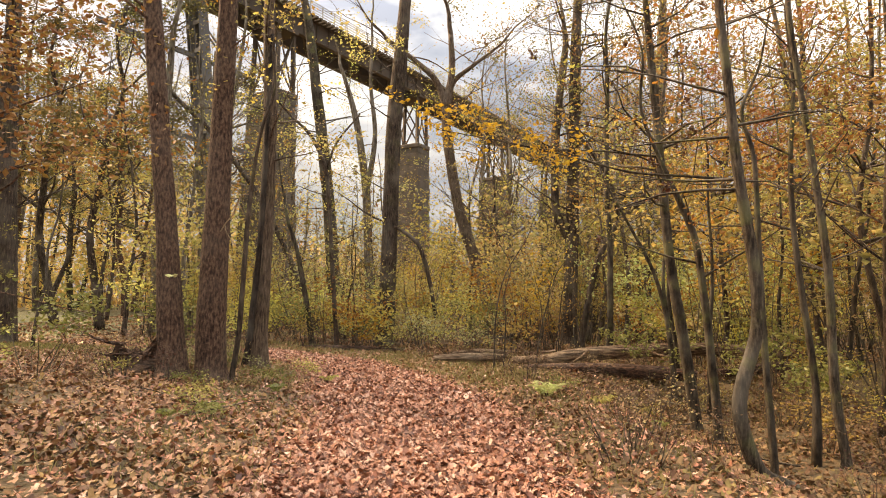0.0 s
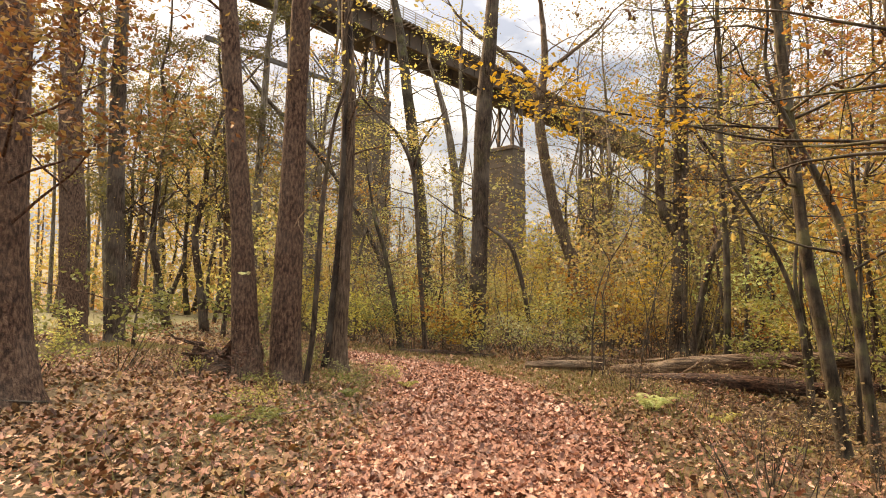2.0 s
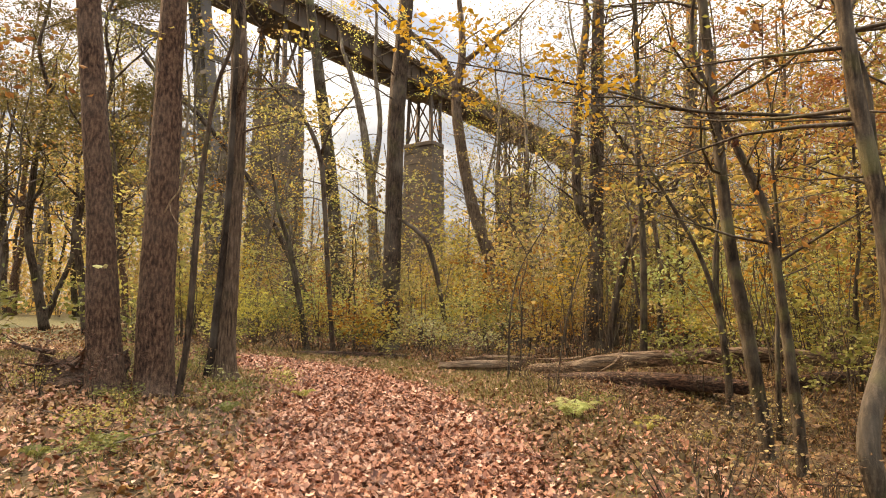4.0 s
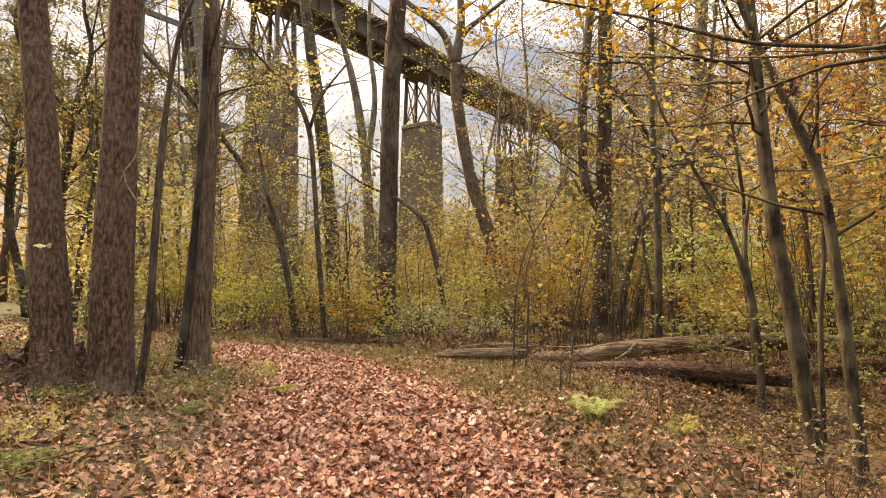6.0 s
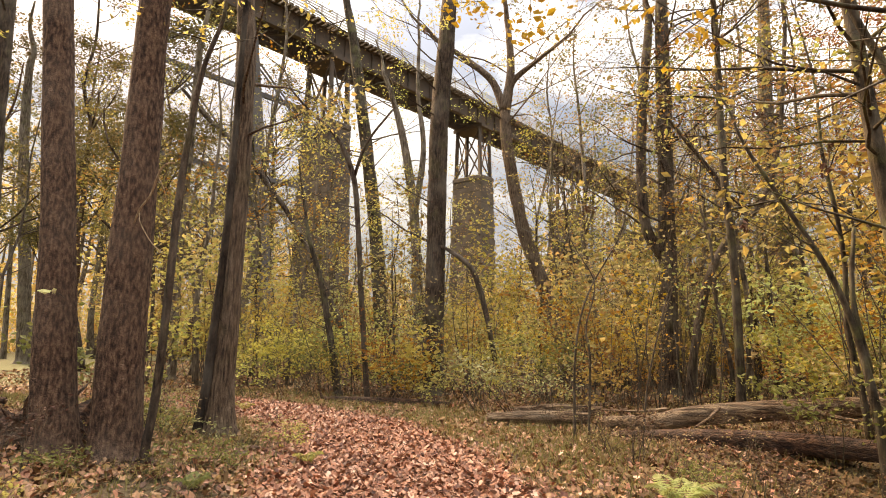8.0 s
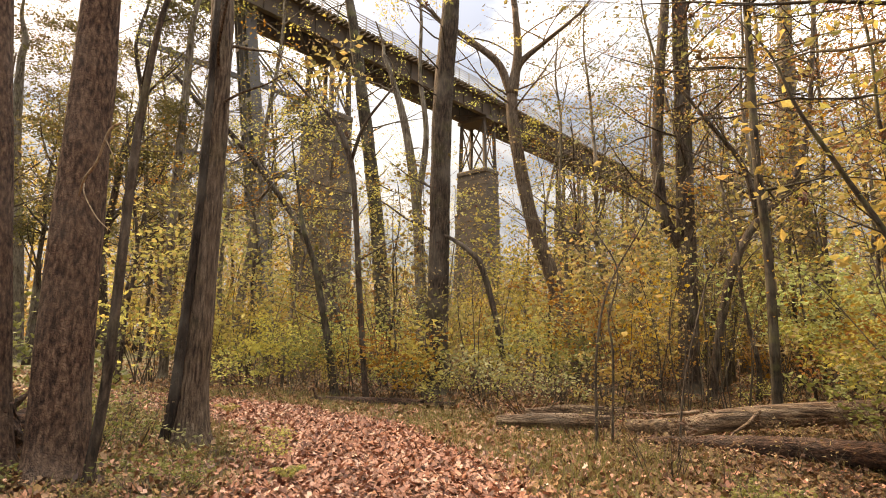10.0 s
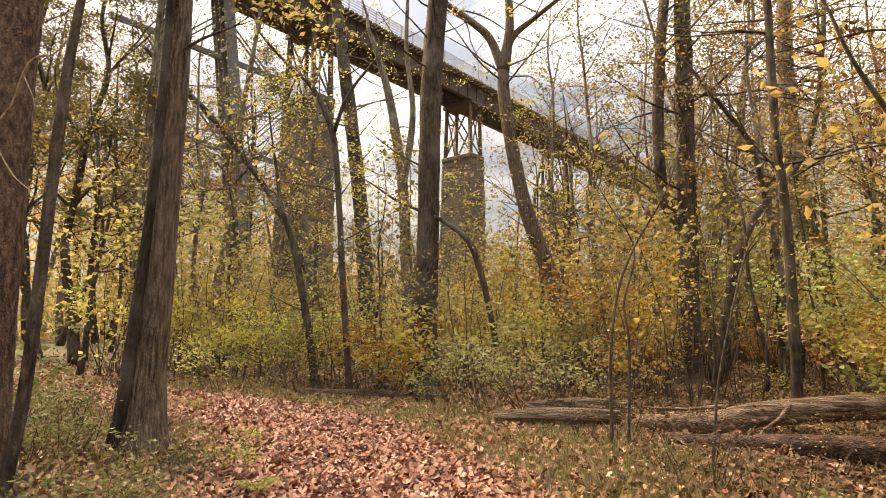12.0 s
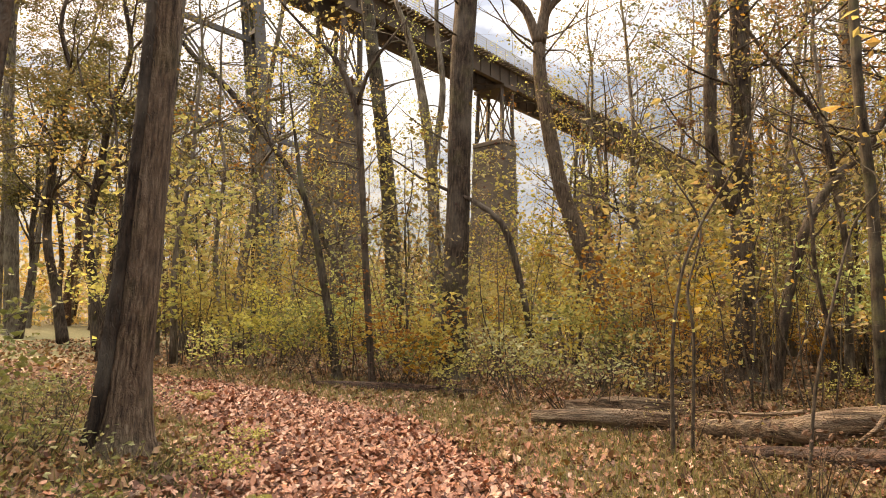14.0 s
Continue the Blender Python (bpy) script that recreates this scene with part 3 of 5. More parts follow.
# ---- trees that stand along the path ----
# key: (y of the trunk's plane, [(x, z, radius), ...] from the foot up)
COURSES = {
    "A": (10.9, [(-4.8, 0.16, 0.273), (-4.91, 1.28, 0.224), (-5.01, 2.41, 0.196), (-5.26, 4.5, 0.173), (-5.59, 7.23, 0.161)]),
    "B": (11.1, [(-4.2, 0.23, 0.299), (-4.23, 1.29, 0.26), (-4.23, 2.44, 0.241), (-4.23, 5.12, 0.193), (-4.22, 7.36, 0.174)]),
    "Bv": (11.0, [(-3.77, 0.18, 0.05), (-3.68, 1.1, 0.047), (-3.62, 2.99, 0.044), (-3.56, 3.88, 0.037), (-3.44, 4.78, 0.03)]),
    "C": (13.0, [(-3.93, -0.06, 0.255), (-3.93, 0.81, 0.192), (-3.89, 1.88, 0.17), (-3.87, 3.64, 0.155), (-3.88, 5.78, 0.15)]),
    "D": (22.0, [(-2.04, 0.06, 0.382), (-2.02, 1.48, 0.313), (-1.98, 3.74, 0.289), (-1.94, 7.72, 0.284), (-1.72, 11.12, 0.26)]),
    "Dc": (21.8, [(-0.21, 1.05, 0.071), (-0.4, 2.08, 0.076), (-0.65, 3.11, 0.083), (-0.91, 3.74, 0.078), (-1.25, 4.04, 0.073), (-1.63, 4.29, 0.051)]),
    "E": (27, [(2.44, 0.45, 0.324), (1.64, 3.09, 0.287), (0.7, 5.87, 0.248), (0.11, 9.21, 0.223), (0.02, 10.72, 0.193)]),
    "E1": (27, [(0.02, 10.61, 0.175), (-0.44, 11.84, 0.142), (-1.13, 12.54, 0.125), (-2.31, 13.5, 0.09)]),
    "E2": (27, [(0.02, 10.61, 0.227), (0.27, 12.25, 0.167), (0.19, 14.06, 0.127)]),
    "E3": (27, [(0.08, 10.72, 0.155), (0.33, 11.81, 0.125), (1.15, 12.55, 0.093), (2.19, 13.39, 0.062)]),
    "F": (24, [(5.06, 0.11, 0.348), (5.1, 1.59, 0.288), (5.19, 4.85, 0.272), (5.28, 8.31, 0.246), (5.34, 11.97, 0.219)]),
    "F2": (24, [(5.02, 4.35, 0.181), (4.55, 5.37, 0.166), (4.49, 7.44, 0.161), (4.65, 9.77, 0.155), (4.9, 11.99, 0.14)]),
    "G": (22, [(5.08, 0.27, 0.126), (5.33, 1.73, 0.115), (5.72, 3.29, 0.112), (6.19, 4.31, 0.104), (6.66, 4.9, 0.095), (7.38, 5.71, 0.079), (7.91, 7.29, 0.061), (8.32, 10.6, 0.055)]),
    "G2": (22, [(6.49, 4.75, 0.078), (6.23, 6.11, 0.071), (5.78, 6.88, 0.062), (5.27, 7.6, 0.054), (4.57, 8.66, 0.037)]),
    "H": (17.6, [(4.89, 0.42, 0.097), (4.92, 1.96, 0.088), (4.92, 3.4, 0.082), (4.84, 5.24, 0.076), (4.87, 8.12, 0.066)]),
    "I": (10.9, [(4.56, -0.59, 0.107), (4.44, 0.43, 0.097), (4.29, 1.47, 0.094), (4.12, 2.62, 0.087), (3.98, 4.5, 0.076), (3.84, 6.29, 0.069)]),
    "I2": (10.1, [(4.59, -0.58, 0.079), (4.52, 0.54, 0.069), (4.43, 1.48, 0.063), (4.28, 2.68, 0.06), (4.03, 3.37, 0.053), (3.77, 3.96, 0.039)]),
    "J": (7.2, [(4.09, -0.7, 0.098), (3.74, -0.29, 0.086), (3.54, 0.25, 0.083), (3.55, 0.65, 0.08), (3.75, 1.31, 0.074), (3.75, 2.05, 0.068), (3.58, 3.29, 0.062), (3.49, 4.36, 0.056), (3.4, 5.45, 0.05)]),
    "J2": (8.5, [(5.62, -0.91, 0.066), (5.5, 0.5, 0.063), (5.47, 2.15, 0.056), (5.32, 3.62, 0.049), (5.07, 5.64, 0.042)]),
    "L": (32, [(-5.64, 0.52, 0.353), (-6.16, 6.48, 0.322), (-6.69, 10.44, 0.309), (-7.49, 15.75, 0.25), (-7.78, 17.5, 0.23)]),
    "O": (20, [(-3.46, 0.29, 0.077), (-3.69, 2.77, 0.074), (-3.8, 4.14, 0.07), (-4.01, 5.98, 0.076), (-4.54, 7.16, 0.06), (-5.31, 7.93, 0.037)]),
    "O2": (20, [(-3.99, 6.05, 0.056), (-3.67, 6.99, 0.042), (-2.91, 8.0, 0.028)]),
    "P": (20.5, [(-4.37, 0.23, 0.109), (-4.7, 1.98, 0.09), (-5.03, 3.38, 0.077), (-5.37, 4.39, 0.057)]),
    "Q": (28, [(-3.28, -0.11, 0.224), (-3.47, 3.56, 0.209), (-3.7, 7.0, 0.193), (-4.24, 10.15, 0.153), (-4.86, 12.28, 0.1)]),
    "Q2": (28, [(-3.65, 6.78, 0.15), (-3.34, 9.45, 0.119), (-3.61, 11.99, 0.088), (-3.6, 14.37, 0.067)]),
    "R": (14.6, [(1.28, 0.19, 0.024), (1.3, 1.18, 0.019), (1.41, 1.95, 0.017), (1.62, 2.5, 0.015), (2.06, 3.25, 0.01)]),
    "R2": (14.8, [(1.53, 0.2, 0.02), (1.57, 1.34, 0.017), (1.52, 1.8, 0.015), (1.68, 2.52, 0.012), (1.4, 3.09, 0.008)]),
    "S": (13.3, [(2.08, 0.26, 0.016), (2.16, 0.93, 0.014), (2.34, 1.68, 0.012), (2.54, 2.33, 0.009)]),
    "T": (30, [(11.96, 0.9, 0.415), (11.73, 4.25, 0.383), (11.25, 5.98, 0.367), (10.95, 10.51, 0.311), (11.17, 15.31, 0.252)]),
    "U": (13.0, [(4.98, -0.46, 0.07), (4.95, 0.52, 0.062), (4.8, 1.58, 0.046), (4.51, 2.51, 0.038), (3.92, 3.62, 0.03)]),
    "U2": (13.0, [(4.91, 1.17, 0.041), (4.78, 2.17, 0.034), (4.88, 3.1, 0.025)]),
    "K2": (17, [(-13.51, 0.84, 0.386), (-13.81, 3.71, 0.359), (-14.12, 6.34, 0.33), (-14.43, 9.8, 0.266)]),
    "K3": (19, [(-13.72, 0.98, 0.317), (-13.93, 3.99, 0.285), (-14.19, 7.9, 0.252), (-14.3, 11.97, 0.198)]),
    "V": (36, [(-27.38, 1.2, 0.358), (-27.95, 6.03, 0.335), (-28.88, 12.37, 0.282), (-29.26, 17.68, 0.224)]),
    "W": (26, [(-12.4, 1.0, 0.17), (-12.5, 4.5, 0.17), (-12.45, 8.0, 0.16), (-12.35, 11.5, 0.15)]),
    "K": (7.5, [(-6.2, 0.05, 0.42), (-6.32, 0.9, 0.36), (-6.5, 2.4, 0.33), (-6.75, 6.0, 0.31)]),
    "Z": (28, [(-5.69, 0.01, 0.11), (-6.59, 2.36, 0.112), (-8.42, 5.95, 0.108), (-9.85, 7.98, 0.11), (-11.46, 9.87, 0.112), (-12.73, 11.02, 0.106), (-14.14, 12.55, 0.076)]),
    "Y": (7.9, [(4.3, -0.5, 0.05), (4.22, 1.0, 0.043), (4.18, 2.4, 0.038), (4.15, 3.6, 0.032)]),
}


def course(key, foot=True):
    y, rows = COURSES[key]
    pts = [(x, y, z, r) for x, z, r in rows]
    if foot:
        x, _, z, r = pts[0]
        g = height_at(x, y)
        if z > g + 0.12:
            k = (pts[1][0] - x) / (pts[1][2] - z)
            pts.insert(0, (x - 0.5 * k * (z - g), y, g, r * 1.12))
        else:
            pts[0] = (x, y, g, r)
        x, _, z, r = pts[0]
        k = (pts[1][0] - x) / max(pts[1][2] - z, 0.05)
        if abs(k) > 0.4:
            return [(x - k * 0.25, y, z - 0.25, r * 1.1)] + pts
        pts[0] = (x, y, z + 0.14, r * 0.97)
        pts = [(x, y, z - 0.12, r * 1.4), (x, y, z + 0.02, r * 1.18)] + pts
    return pts


def tree(key, label, mat, forks=(), top=7.0, limbs=6, limb_from=4.0, limb_len=3.0, leaves=None, count=0, size=(0.07, 0.12), spread=0.17, sides=14,
         rough=0.1, name="tree", level=0.1, depth=2, extra=(), bare=(), dead=0):
    """A standing tree on its own course: trunk with limbs, and a crown of leaves."""
    rng, nrng = random.Random(key), np.random.default_rng(sum(map(ord, key)) + len(key) * 77)
    pts = course(key)
    x, y, z, r = pts[-1]
    if top:
        kx = (x - pts[-2][0]) / max(z - pts[-2][2], 0.1)
        for i in range(1, 4):
            f = i / 3
            pts.append((x + kx * top * f * 0.7 + rng.uniform(-0.15, 0.15) * i, y + rng.uniform(-0.15, 0.15) * i, z + top * f, r * (1 - 0.75 * f)))
    ox, oy = pts[1][0], pts[1][1]
    oz = height_at(ox, oy)
    move = lambda q: (q[0] - ox, q[1] - oy, q[2] - oz, q[3])
    acc, tips = Acc(), []
    main = [tuple(move(q)) for q in smooth_course(pts, max(0.12, pts[1][3] * 0.7))]
    tube(acc, main, sides, rough, rng.uniform(0, 50))
    high = list(main)
    for f in forks:
        c = [tuple(move(q)) for q in smooth_course(course(f, False), 0.25)]
        tube(acc, c, max(6, sides - 4), rough, rng.uniform(0, 50))
        e, b = Vector(c[-1][:3]), Vector(c[-3][:3])
        if c[-1][3] > 0.05:
            grow(acc, tips, rng, c[-1][:3], e - b, 3.5, c[-1][3], 2)
        high += c[len(c) // 2:]
    spots = [q for q in high if q[2] > limb_from]
    for i in range(limbs):
        q = rng.choice(spots) if spots else main[-1]
        a = rng.uniform(0, 2 * math.pi)
        grow(acc, tips, rng, q[:3], (math.cos(a), math.sin(a), rng.uniform(level - 0.1, level + 0.5)), limb_len * rng.uniform(0.6, 1.2), min(q[3] * 0.36, 0.008 + limb_len * 0.008), depth, level)
    for (px, py, pz), (dx, dy, dz), ln, rr in extra:
        grow(acc, tips, rng, (px - ox, py - oy, pz - oz), (dx, dy, dz), ln, rr, 2, 0.0, 0.14)
    for (px, py, pz), way, ln, rr in bare:
        grow(acc, [], rng, (px - ox, py - oy, pz - oz), way, ln, rr * 0.8, 1, 0.02, 0.24)
    root = tagged(new(name), label, "tree")
    root.location = (ox, oy, oz)
    mesh_object("trunk", acc.v, acc.f, mat, root)
    if leaves and count and tips:
        leaf_mesh("crown", around(tips, count, spread, nrng), *size, leaves, root, nrng)
    if dead and tips:
        for i in range(dead):
            at = np.array(rng.choice(tips)) + (0, 0, -0.04)
            clump = leaf_mesh("withered_clump", at + nrng.normal(size=(14, 3)) * 0.045, 0.06, 0.12, DEAD, root, nrng, 1.6)
            tagged(clump, "hanging clump of dark withered leaves", kind="stuff")
    return root


tree("A", "tall reddish-brown trunk beside the leaf path", BARK_BROWN, limbs=6, limb_from=6, leaves=MIXED, count=700, sides=22, top=9, rough=0.07)
tree("B", "tall thick reddish-brown trunk beside the leaf path", BARK_BROWN, limbs=9, limb_from=4.3, limb_len=2.0, leaves=YELLOW, count=900, sides=22, top=9, rough=0.07)
tree("Bv", "thin dark sapling against a thick trunk", BARK_DARK, top=2.5, limbs=4, limb_from=2.5, limb_len=1.2, leaves=YELLOW, count=160, sides=8, name="sapling")
tree("C", "leaning grey-brown trunk with a dark vine stem", BARK_FURROW, limbs=8, limb_from=3.5, limb_len=2.4, leaves=YELLOWGREEN, count=900, sides=22, top=9, rough=0.09)
tree("D", "straight dark brown tree with a broken bent limb", BARK_DARK, dead=5, forks=("Dc",), limbs=12, limb_from=4.5, limb_len=2.6, leaves=YELLOWGREEN, count=1400, sides=18, top=9)
tree("E", "leaning bare tree forking into pale limbs", BARK_FURROW, forks=("E1", "E2", "E3"), top=0, limbs=14, limb_from=9, limb_len=4, leaves=YELLOW, count=160, sides=16)
tree("F", "twin-stemmed dark brown tree in the thicket", BARK_DARK, dead=24, forks=("F2",), limbs=30, limb_from=5, limb_len=4.2, leaves=PINE, count=4600, sides=16, top=8)
tree("G", "crooked dark tree leaning over the thicket", BARK_DARK, dead=24, forks=("G2",), limbs=34, limb_from=5, limb_len=3.8, leaves=RUST, count=2600, sides=12, top=4)
tree("H", "slim straight grey-brown tree behind the fallen logs", BARK_OLIVE, dead=24, limbs=26, limb_from=4, limb_len=3.2, leaves=RUST, count=2400, sides=12, top=6)
tree("I", "slender olive-brown tree with long level branches", BARK_OLIVE, dead=14, limbs=18, limb_from=3.6, limb_len=2.4, leaves=MIXED, size=(0.04, 0.075), count=1900, sides=12, top=4, level=0.0,
     bare=[((4.05, 10.9, 3.6), (-1, 0.1, 0.05), 2.4, 0.022), ((4.1, 10.9, 3.0), (0.9, -0.5, 0.1), 2.6, 0.02), ((4.15, 10.9, 2.7), (0.9, 0.5, 0.05), 2.4, 0.018), ((4.0, 10.9, 4.2), (-0.9, -0.2, 0.1), 2.8, 0.022)], spread=0.16)
golden = tree("Y", "slim sapling stretching a long golden-leaved branch", BARK_OLIVE, limbs=4, limb_from=3.6, limb_len=1.4, leaves=GOLD, count=120, sides=9, top=2.0, level=0.0, spread=0.15, name="sapling")


def golden_branch():
    """The long level branch of the sapling: bare near the stem, gold-leaved sprays at its end."""
    ox, oy, oz = golden.location
    rng, nrng = random.Random(91), np.random.default_rng(91)
    pts = [(4.15, 7.9, 3.3, 0.02), (3.3, 7.95, 3.36, 0.018), (2.5, 8.0, 3.42, 0.015), (1.7, 8.0, 3.62, 0.012), (0.8, 8.05, 3.82, 0.009), (-0.1, 8.0, 3.96, 0.004)]
    acc, tips = Acc(), []
    line = [(x - ox, y - oy, z - oz, r) for x, y, z, r in smooth_course(pts, 0.1)]
    tube(acc, line, 7, 0.1, 4.0)
    for q in line:
        if q[0] + ox < 2.1 and rng.random() < 0.8:
            side = rng.choice((-1, 1))
            grow(acc, tips, rng, q[:3], (-0.5, side, rng.uniform(-0.25, 0.3)), rng.uniform(0.3, 0.75), 0.005, 1, -0.06, 0.2)
    mesh_object("long_branch", acc.v, acc.f, BARK_OLIVE, golden)
    tagged(leaf_mesh("leaf_spray", around(tips, 620, 0.1, nrng), 0.05, 0.1, GOLD, golden, nrng), "flat spray of golden-orange leaves", kind="stuff")


golden_branch()
tree("I2", "slender crooked tree beside a twin stem", BARK_OLIVE, dead=12, limbs=14, limb_from=2.6, limb_len=1.9, leaves=MIXED, size=(0.05, 0.085), count=520, sides=10, top=3)
tree("J", "bent pale grey sapling with a knotted trunk", BARK_SMOOTH, limbs=12, limb_from=3.2, limb_len=1.9, leaves=MIXED, size=(0.035, 0.065), count=1300, sides=14, top=2.5, level=0.0, spread=0.18,
     bare=[((3.64, 7.20, 2.60), (-1, 0.6, 0.03), 1.3, 0.014), ((3.60, 7.20, 3.10), (-1, 0.75, 0.02), 1.7, 0.015), ((3.60, 7.20, 3.15), (1, 0.4, 0.1), 1.7, 0.015)])
tree("J2", "slim grey-brown sapling on the leaf litter", BARK_SMOOTH, limbs=16, limb_from=2.4, limb_len=1.7, leaves=RUST, size=(0.04, 0.07), count=1300, sides=10, top=3)
tree("U", "slender sapling bowed over the logs", BARK_OLIVE, dead=8, forks=("U2",), limbs=9, limb_from=1.8, limb_len=1.6, leaves=MIXED, size=(0.05, 0.08), count=240, sides=10, top=2)
tree("L", "tall mossy grey tree in front of the viaduct", BARK_OLIVE, limbs=16, limb_from=8, limb_len=4, leaves=YELLOWGREEN, count=1500, sides=14, top=5)
tree("O", "thin crooked tree with bare forked twigs", BARK_DARK, forks=("O2",), limbs=8, limb_from=3, limb_len=1.8, leaves=YELLOW, count=500, sides=9, top=2)
tree("P", "thin leaning sapling in the thicket", BARK_OLIVE, limbs=8, limb_from=1.5, limb_len=1.5, leaves=YELLOWGREEN, count=600, sides=8, top=2.5)
tree("Q", "bare forked tree standing against the sky", BARK_GREY, forks=("Q2",), limbs=9, limb_from=7, limb_len=3, leaves=YELLOW, count=120, sides=12, top=2)
tree("R", "thin crooked sapling by the fallen log", TWIG, dead=5, limbs=13, limb_from=0.5, limb_len=1.1, leaves=YELLOWGREEN, size=(0.035, 0.065), count=260, sides=8, top=1.5, name="sapling")
tree("R2", "thin sapling crossing another by the log", TWIG, limbs=11, limb_from=0.5, limb_len=1.0, leaves=YELLOWGREEN, size=(0.035, 0.065), count=240, sides=8, top=1.2, name="sapling")
tree("S", "thin twisted sapling in front of the log", TWIG, limbs=9, limb_from=0.4, limb_len=0.8, leaves=ORANGE, size=(0.035, 0.06), count=140, sides=7, top=1, name="sapling")
tree("Z", "dead dark trunk leaning through other trees", BARK_DARK, top=0, limbs=5, limb_from=6, limb_len=2.5, sides=10)
tree("T", "tall tree with rusty orange foliage", BARK_GREY, limbs=16, limb_from=5, limb_len=5, leaves=ORANGE, count=4600, size=(0.12, 0.2), sides=14, top=5, spread=0.35)
tree("K", "huge dark brown trunk at the edge of the path", BARK_BROWN, limbs=3, limb_from=5, limb_len=3, leaves=RUST, count=3600, size=(0.06, 0.11), sides=26, top=9,
     extra=[((-6.1, 7.3, 2.4), (0.9, -0.25, 0.6), 2.0, 0.028), ((-6.2, 7.3, 2.9), (0.95, -0.4, 0.3), 2.0, 0.025), ((-6.2, 7.2, 3.2), (0.8, -0.8, 0.3), 1.9, 0.025),
            ((-6.2, 7.4, 3.7), (0.95, -0.2, 0.12), 2.1, 0.025), ((-6.3, 7.3, 4.1), (0.9, -0.5, 0.1), 2.0, 0.025), ((-6.3, 7.4, 4.6), (0.9, -0.3, 0.1), 2.1, 0.025)],
     bare=[((-5.9, 7.6, 1.7), (1, 0.3, -0.12), 1.9, 0.016)], spread=0.34)
tree("K2", "dark trunk with flaking bark beyond the path", BARK_BROWN, limbs=12, limb_from=4, limb_len=4, leaves=PINE, count=2200, size=(0.1, 0.16), sides=14, top=8, spread=0.45)
tree("K3", "slim dark trunk beyond the leafy clearing", BARK_DARK, limbs=12, limb_from=4, limb_len=4, leaves=MIXED, count=2200, size=(0.1, 0.16), sides=12, top=7, spread=0.45)
tree("V", "tall trunk at the far edge of the lawn", BARK_GREY, limbs=12, limb_from=7, limb_len=5, leaves=PINE, count=4500, size=(0.14, 0.22), sides=10, top=5, spread=0.6)
tree("W", "slim leaning grey tree behind the dark trunk", BARK_GREY, limbs=10, limb_from=4, limb_len=3, leaves=YELLOWGREEN, count=1500, sides=10, top=6, spread=0.35)


def vine():
    root = tagged(new("vine"), "thick dark vine climbing the leaning trunk", "vine")
    pts = [(-4.17, 12.8, 0.02, 0.095), (-4.07, 12.83, 0.7, 0.07), (-4.01, 12.84, 1.6, 0.066), (-3.95, 12.85, 2.6, 0.062), (-3.91, 12.86, 3.9, 0.06), (-3.9, 12.87, 5.4, 0.056), (-3.88, 12.9, 7.5, 0.05)]
    line = smooth_course(pts, 0.12)
    acc, hairs, rng = Acc(), Acc(), random.Random(44)
    tube(acc, line, 10, 0.25, 3.0)
    for q in line[4:]:
        for k in range(3):
            a = rng.uniform(3.3, 6.1)
            b = a + rng.uniform(-0.6, 0.6)
            p = (q[0] + math.cos(a) * q[3] * 0.8, q[1] + math.sin(a) * q[3] * 0.8, q[2])
            tube(hairs, [(*p, 0.006), (p[0] + math.cos(b) * 0.05, p[1] + math.sin(b) * 0.03, p[2] - 0.05, 0.004), (p[0] + math.cos(b) * 0.06, p[1] + math.sin(b) * 0.02, p[2] - 0.12, 0.002)], 4)
    mesh_object("vine_stem", acc.v, acc.f, VINE_BARK, root)
    tagged(mesh_object("rootlet_fringe", hairs.v, hairs.f, VINE_BARK, root), "shaggy dark clinging rootlets", kind="stuff")


vine()


# ---- fallen logs, stump and brush ----
def log(label, pts, mat=LOG_BARK, stubs=(), rough=0.12):
    ox, oy, oz, _ = pts[0]
    acc = Acc()
    rel = [(x - ox, y - oy, z - oz, r) for x, y, z, r in pts]
    tube(acc, [tuple(q) for q in smooth_course(rel, 0.08)], 22, rough * 1.5, ox * 3.1)
    root = tagged(new("fallen_log"), label, "log")
    root.location = (ox, oy, oz)
    mesh_object("log_trunk", acc.v, acc.f, mat, root)
    for a, d, ln, r in stubs:
        s = Acc()
        rng = random.Random(a[0])
        grow(s, [], rng, (a[0] - ox, a[1] - oy, a[2] - oz), d, ln, r, 1, 0.0)
        mesh_object("broken_branch", s.v, s.f, mat, root)
    return root


log("long fallen trunk with grey-brown peeling bark", [(1.9, 15.95, 0.14, 0.1), (2.7, 15.4, 0.22, 0.14), (3.4, 15.35, 0.36, 0.165), (5.1, 15.55, 0.48, 0.175), (7.0, 15.9, 0.52, 0.175), (9.5, 16.2, 0.36, 0.17)],
    stubs=[((2.2, 15.7, 0.3), (-0.5, -0.3, 0.6), 0.5, 0.04), ((3.7, 15.2, 0.5), (-0.8, -0.5, -0.4), 1.0, 0.035), ((5.2, 15.5, 0.5), (0.8, -0.8, -0.4), 1.2, 0.05), ((2.9, 15.4, 0.45), (-1.0, 0.1, 0.02), 1.3, 0.03)])
log("dark rotten log lying before the long trunk", [(2.0, 14.75, 0.08, 0.07), (3.0, 14.4, 0.12, 0.12), (4.0, 14.05, 0.14, 0.145), (5.0, 13.6, 0.13, 0.14), (5.6, 13.3, 0.1, 0.11)], ROTTEN, rough=0.2)
log("weathered log half hidden by brush", [(-0.2, 16.4, 0.1, 0.1), (0.8, 16.35, 0.14, 0.13), (1.7, 16.3, 0.14, 0.12)], rough=0.2)
log("thin mossy log behind the brush", [(0.3, 17.3, 0.14, 0.1), (1.2, 17.5, 0.18, 0.13), (2.1, 17.5, 0.16, 0.11)], rough=0.2)
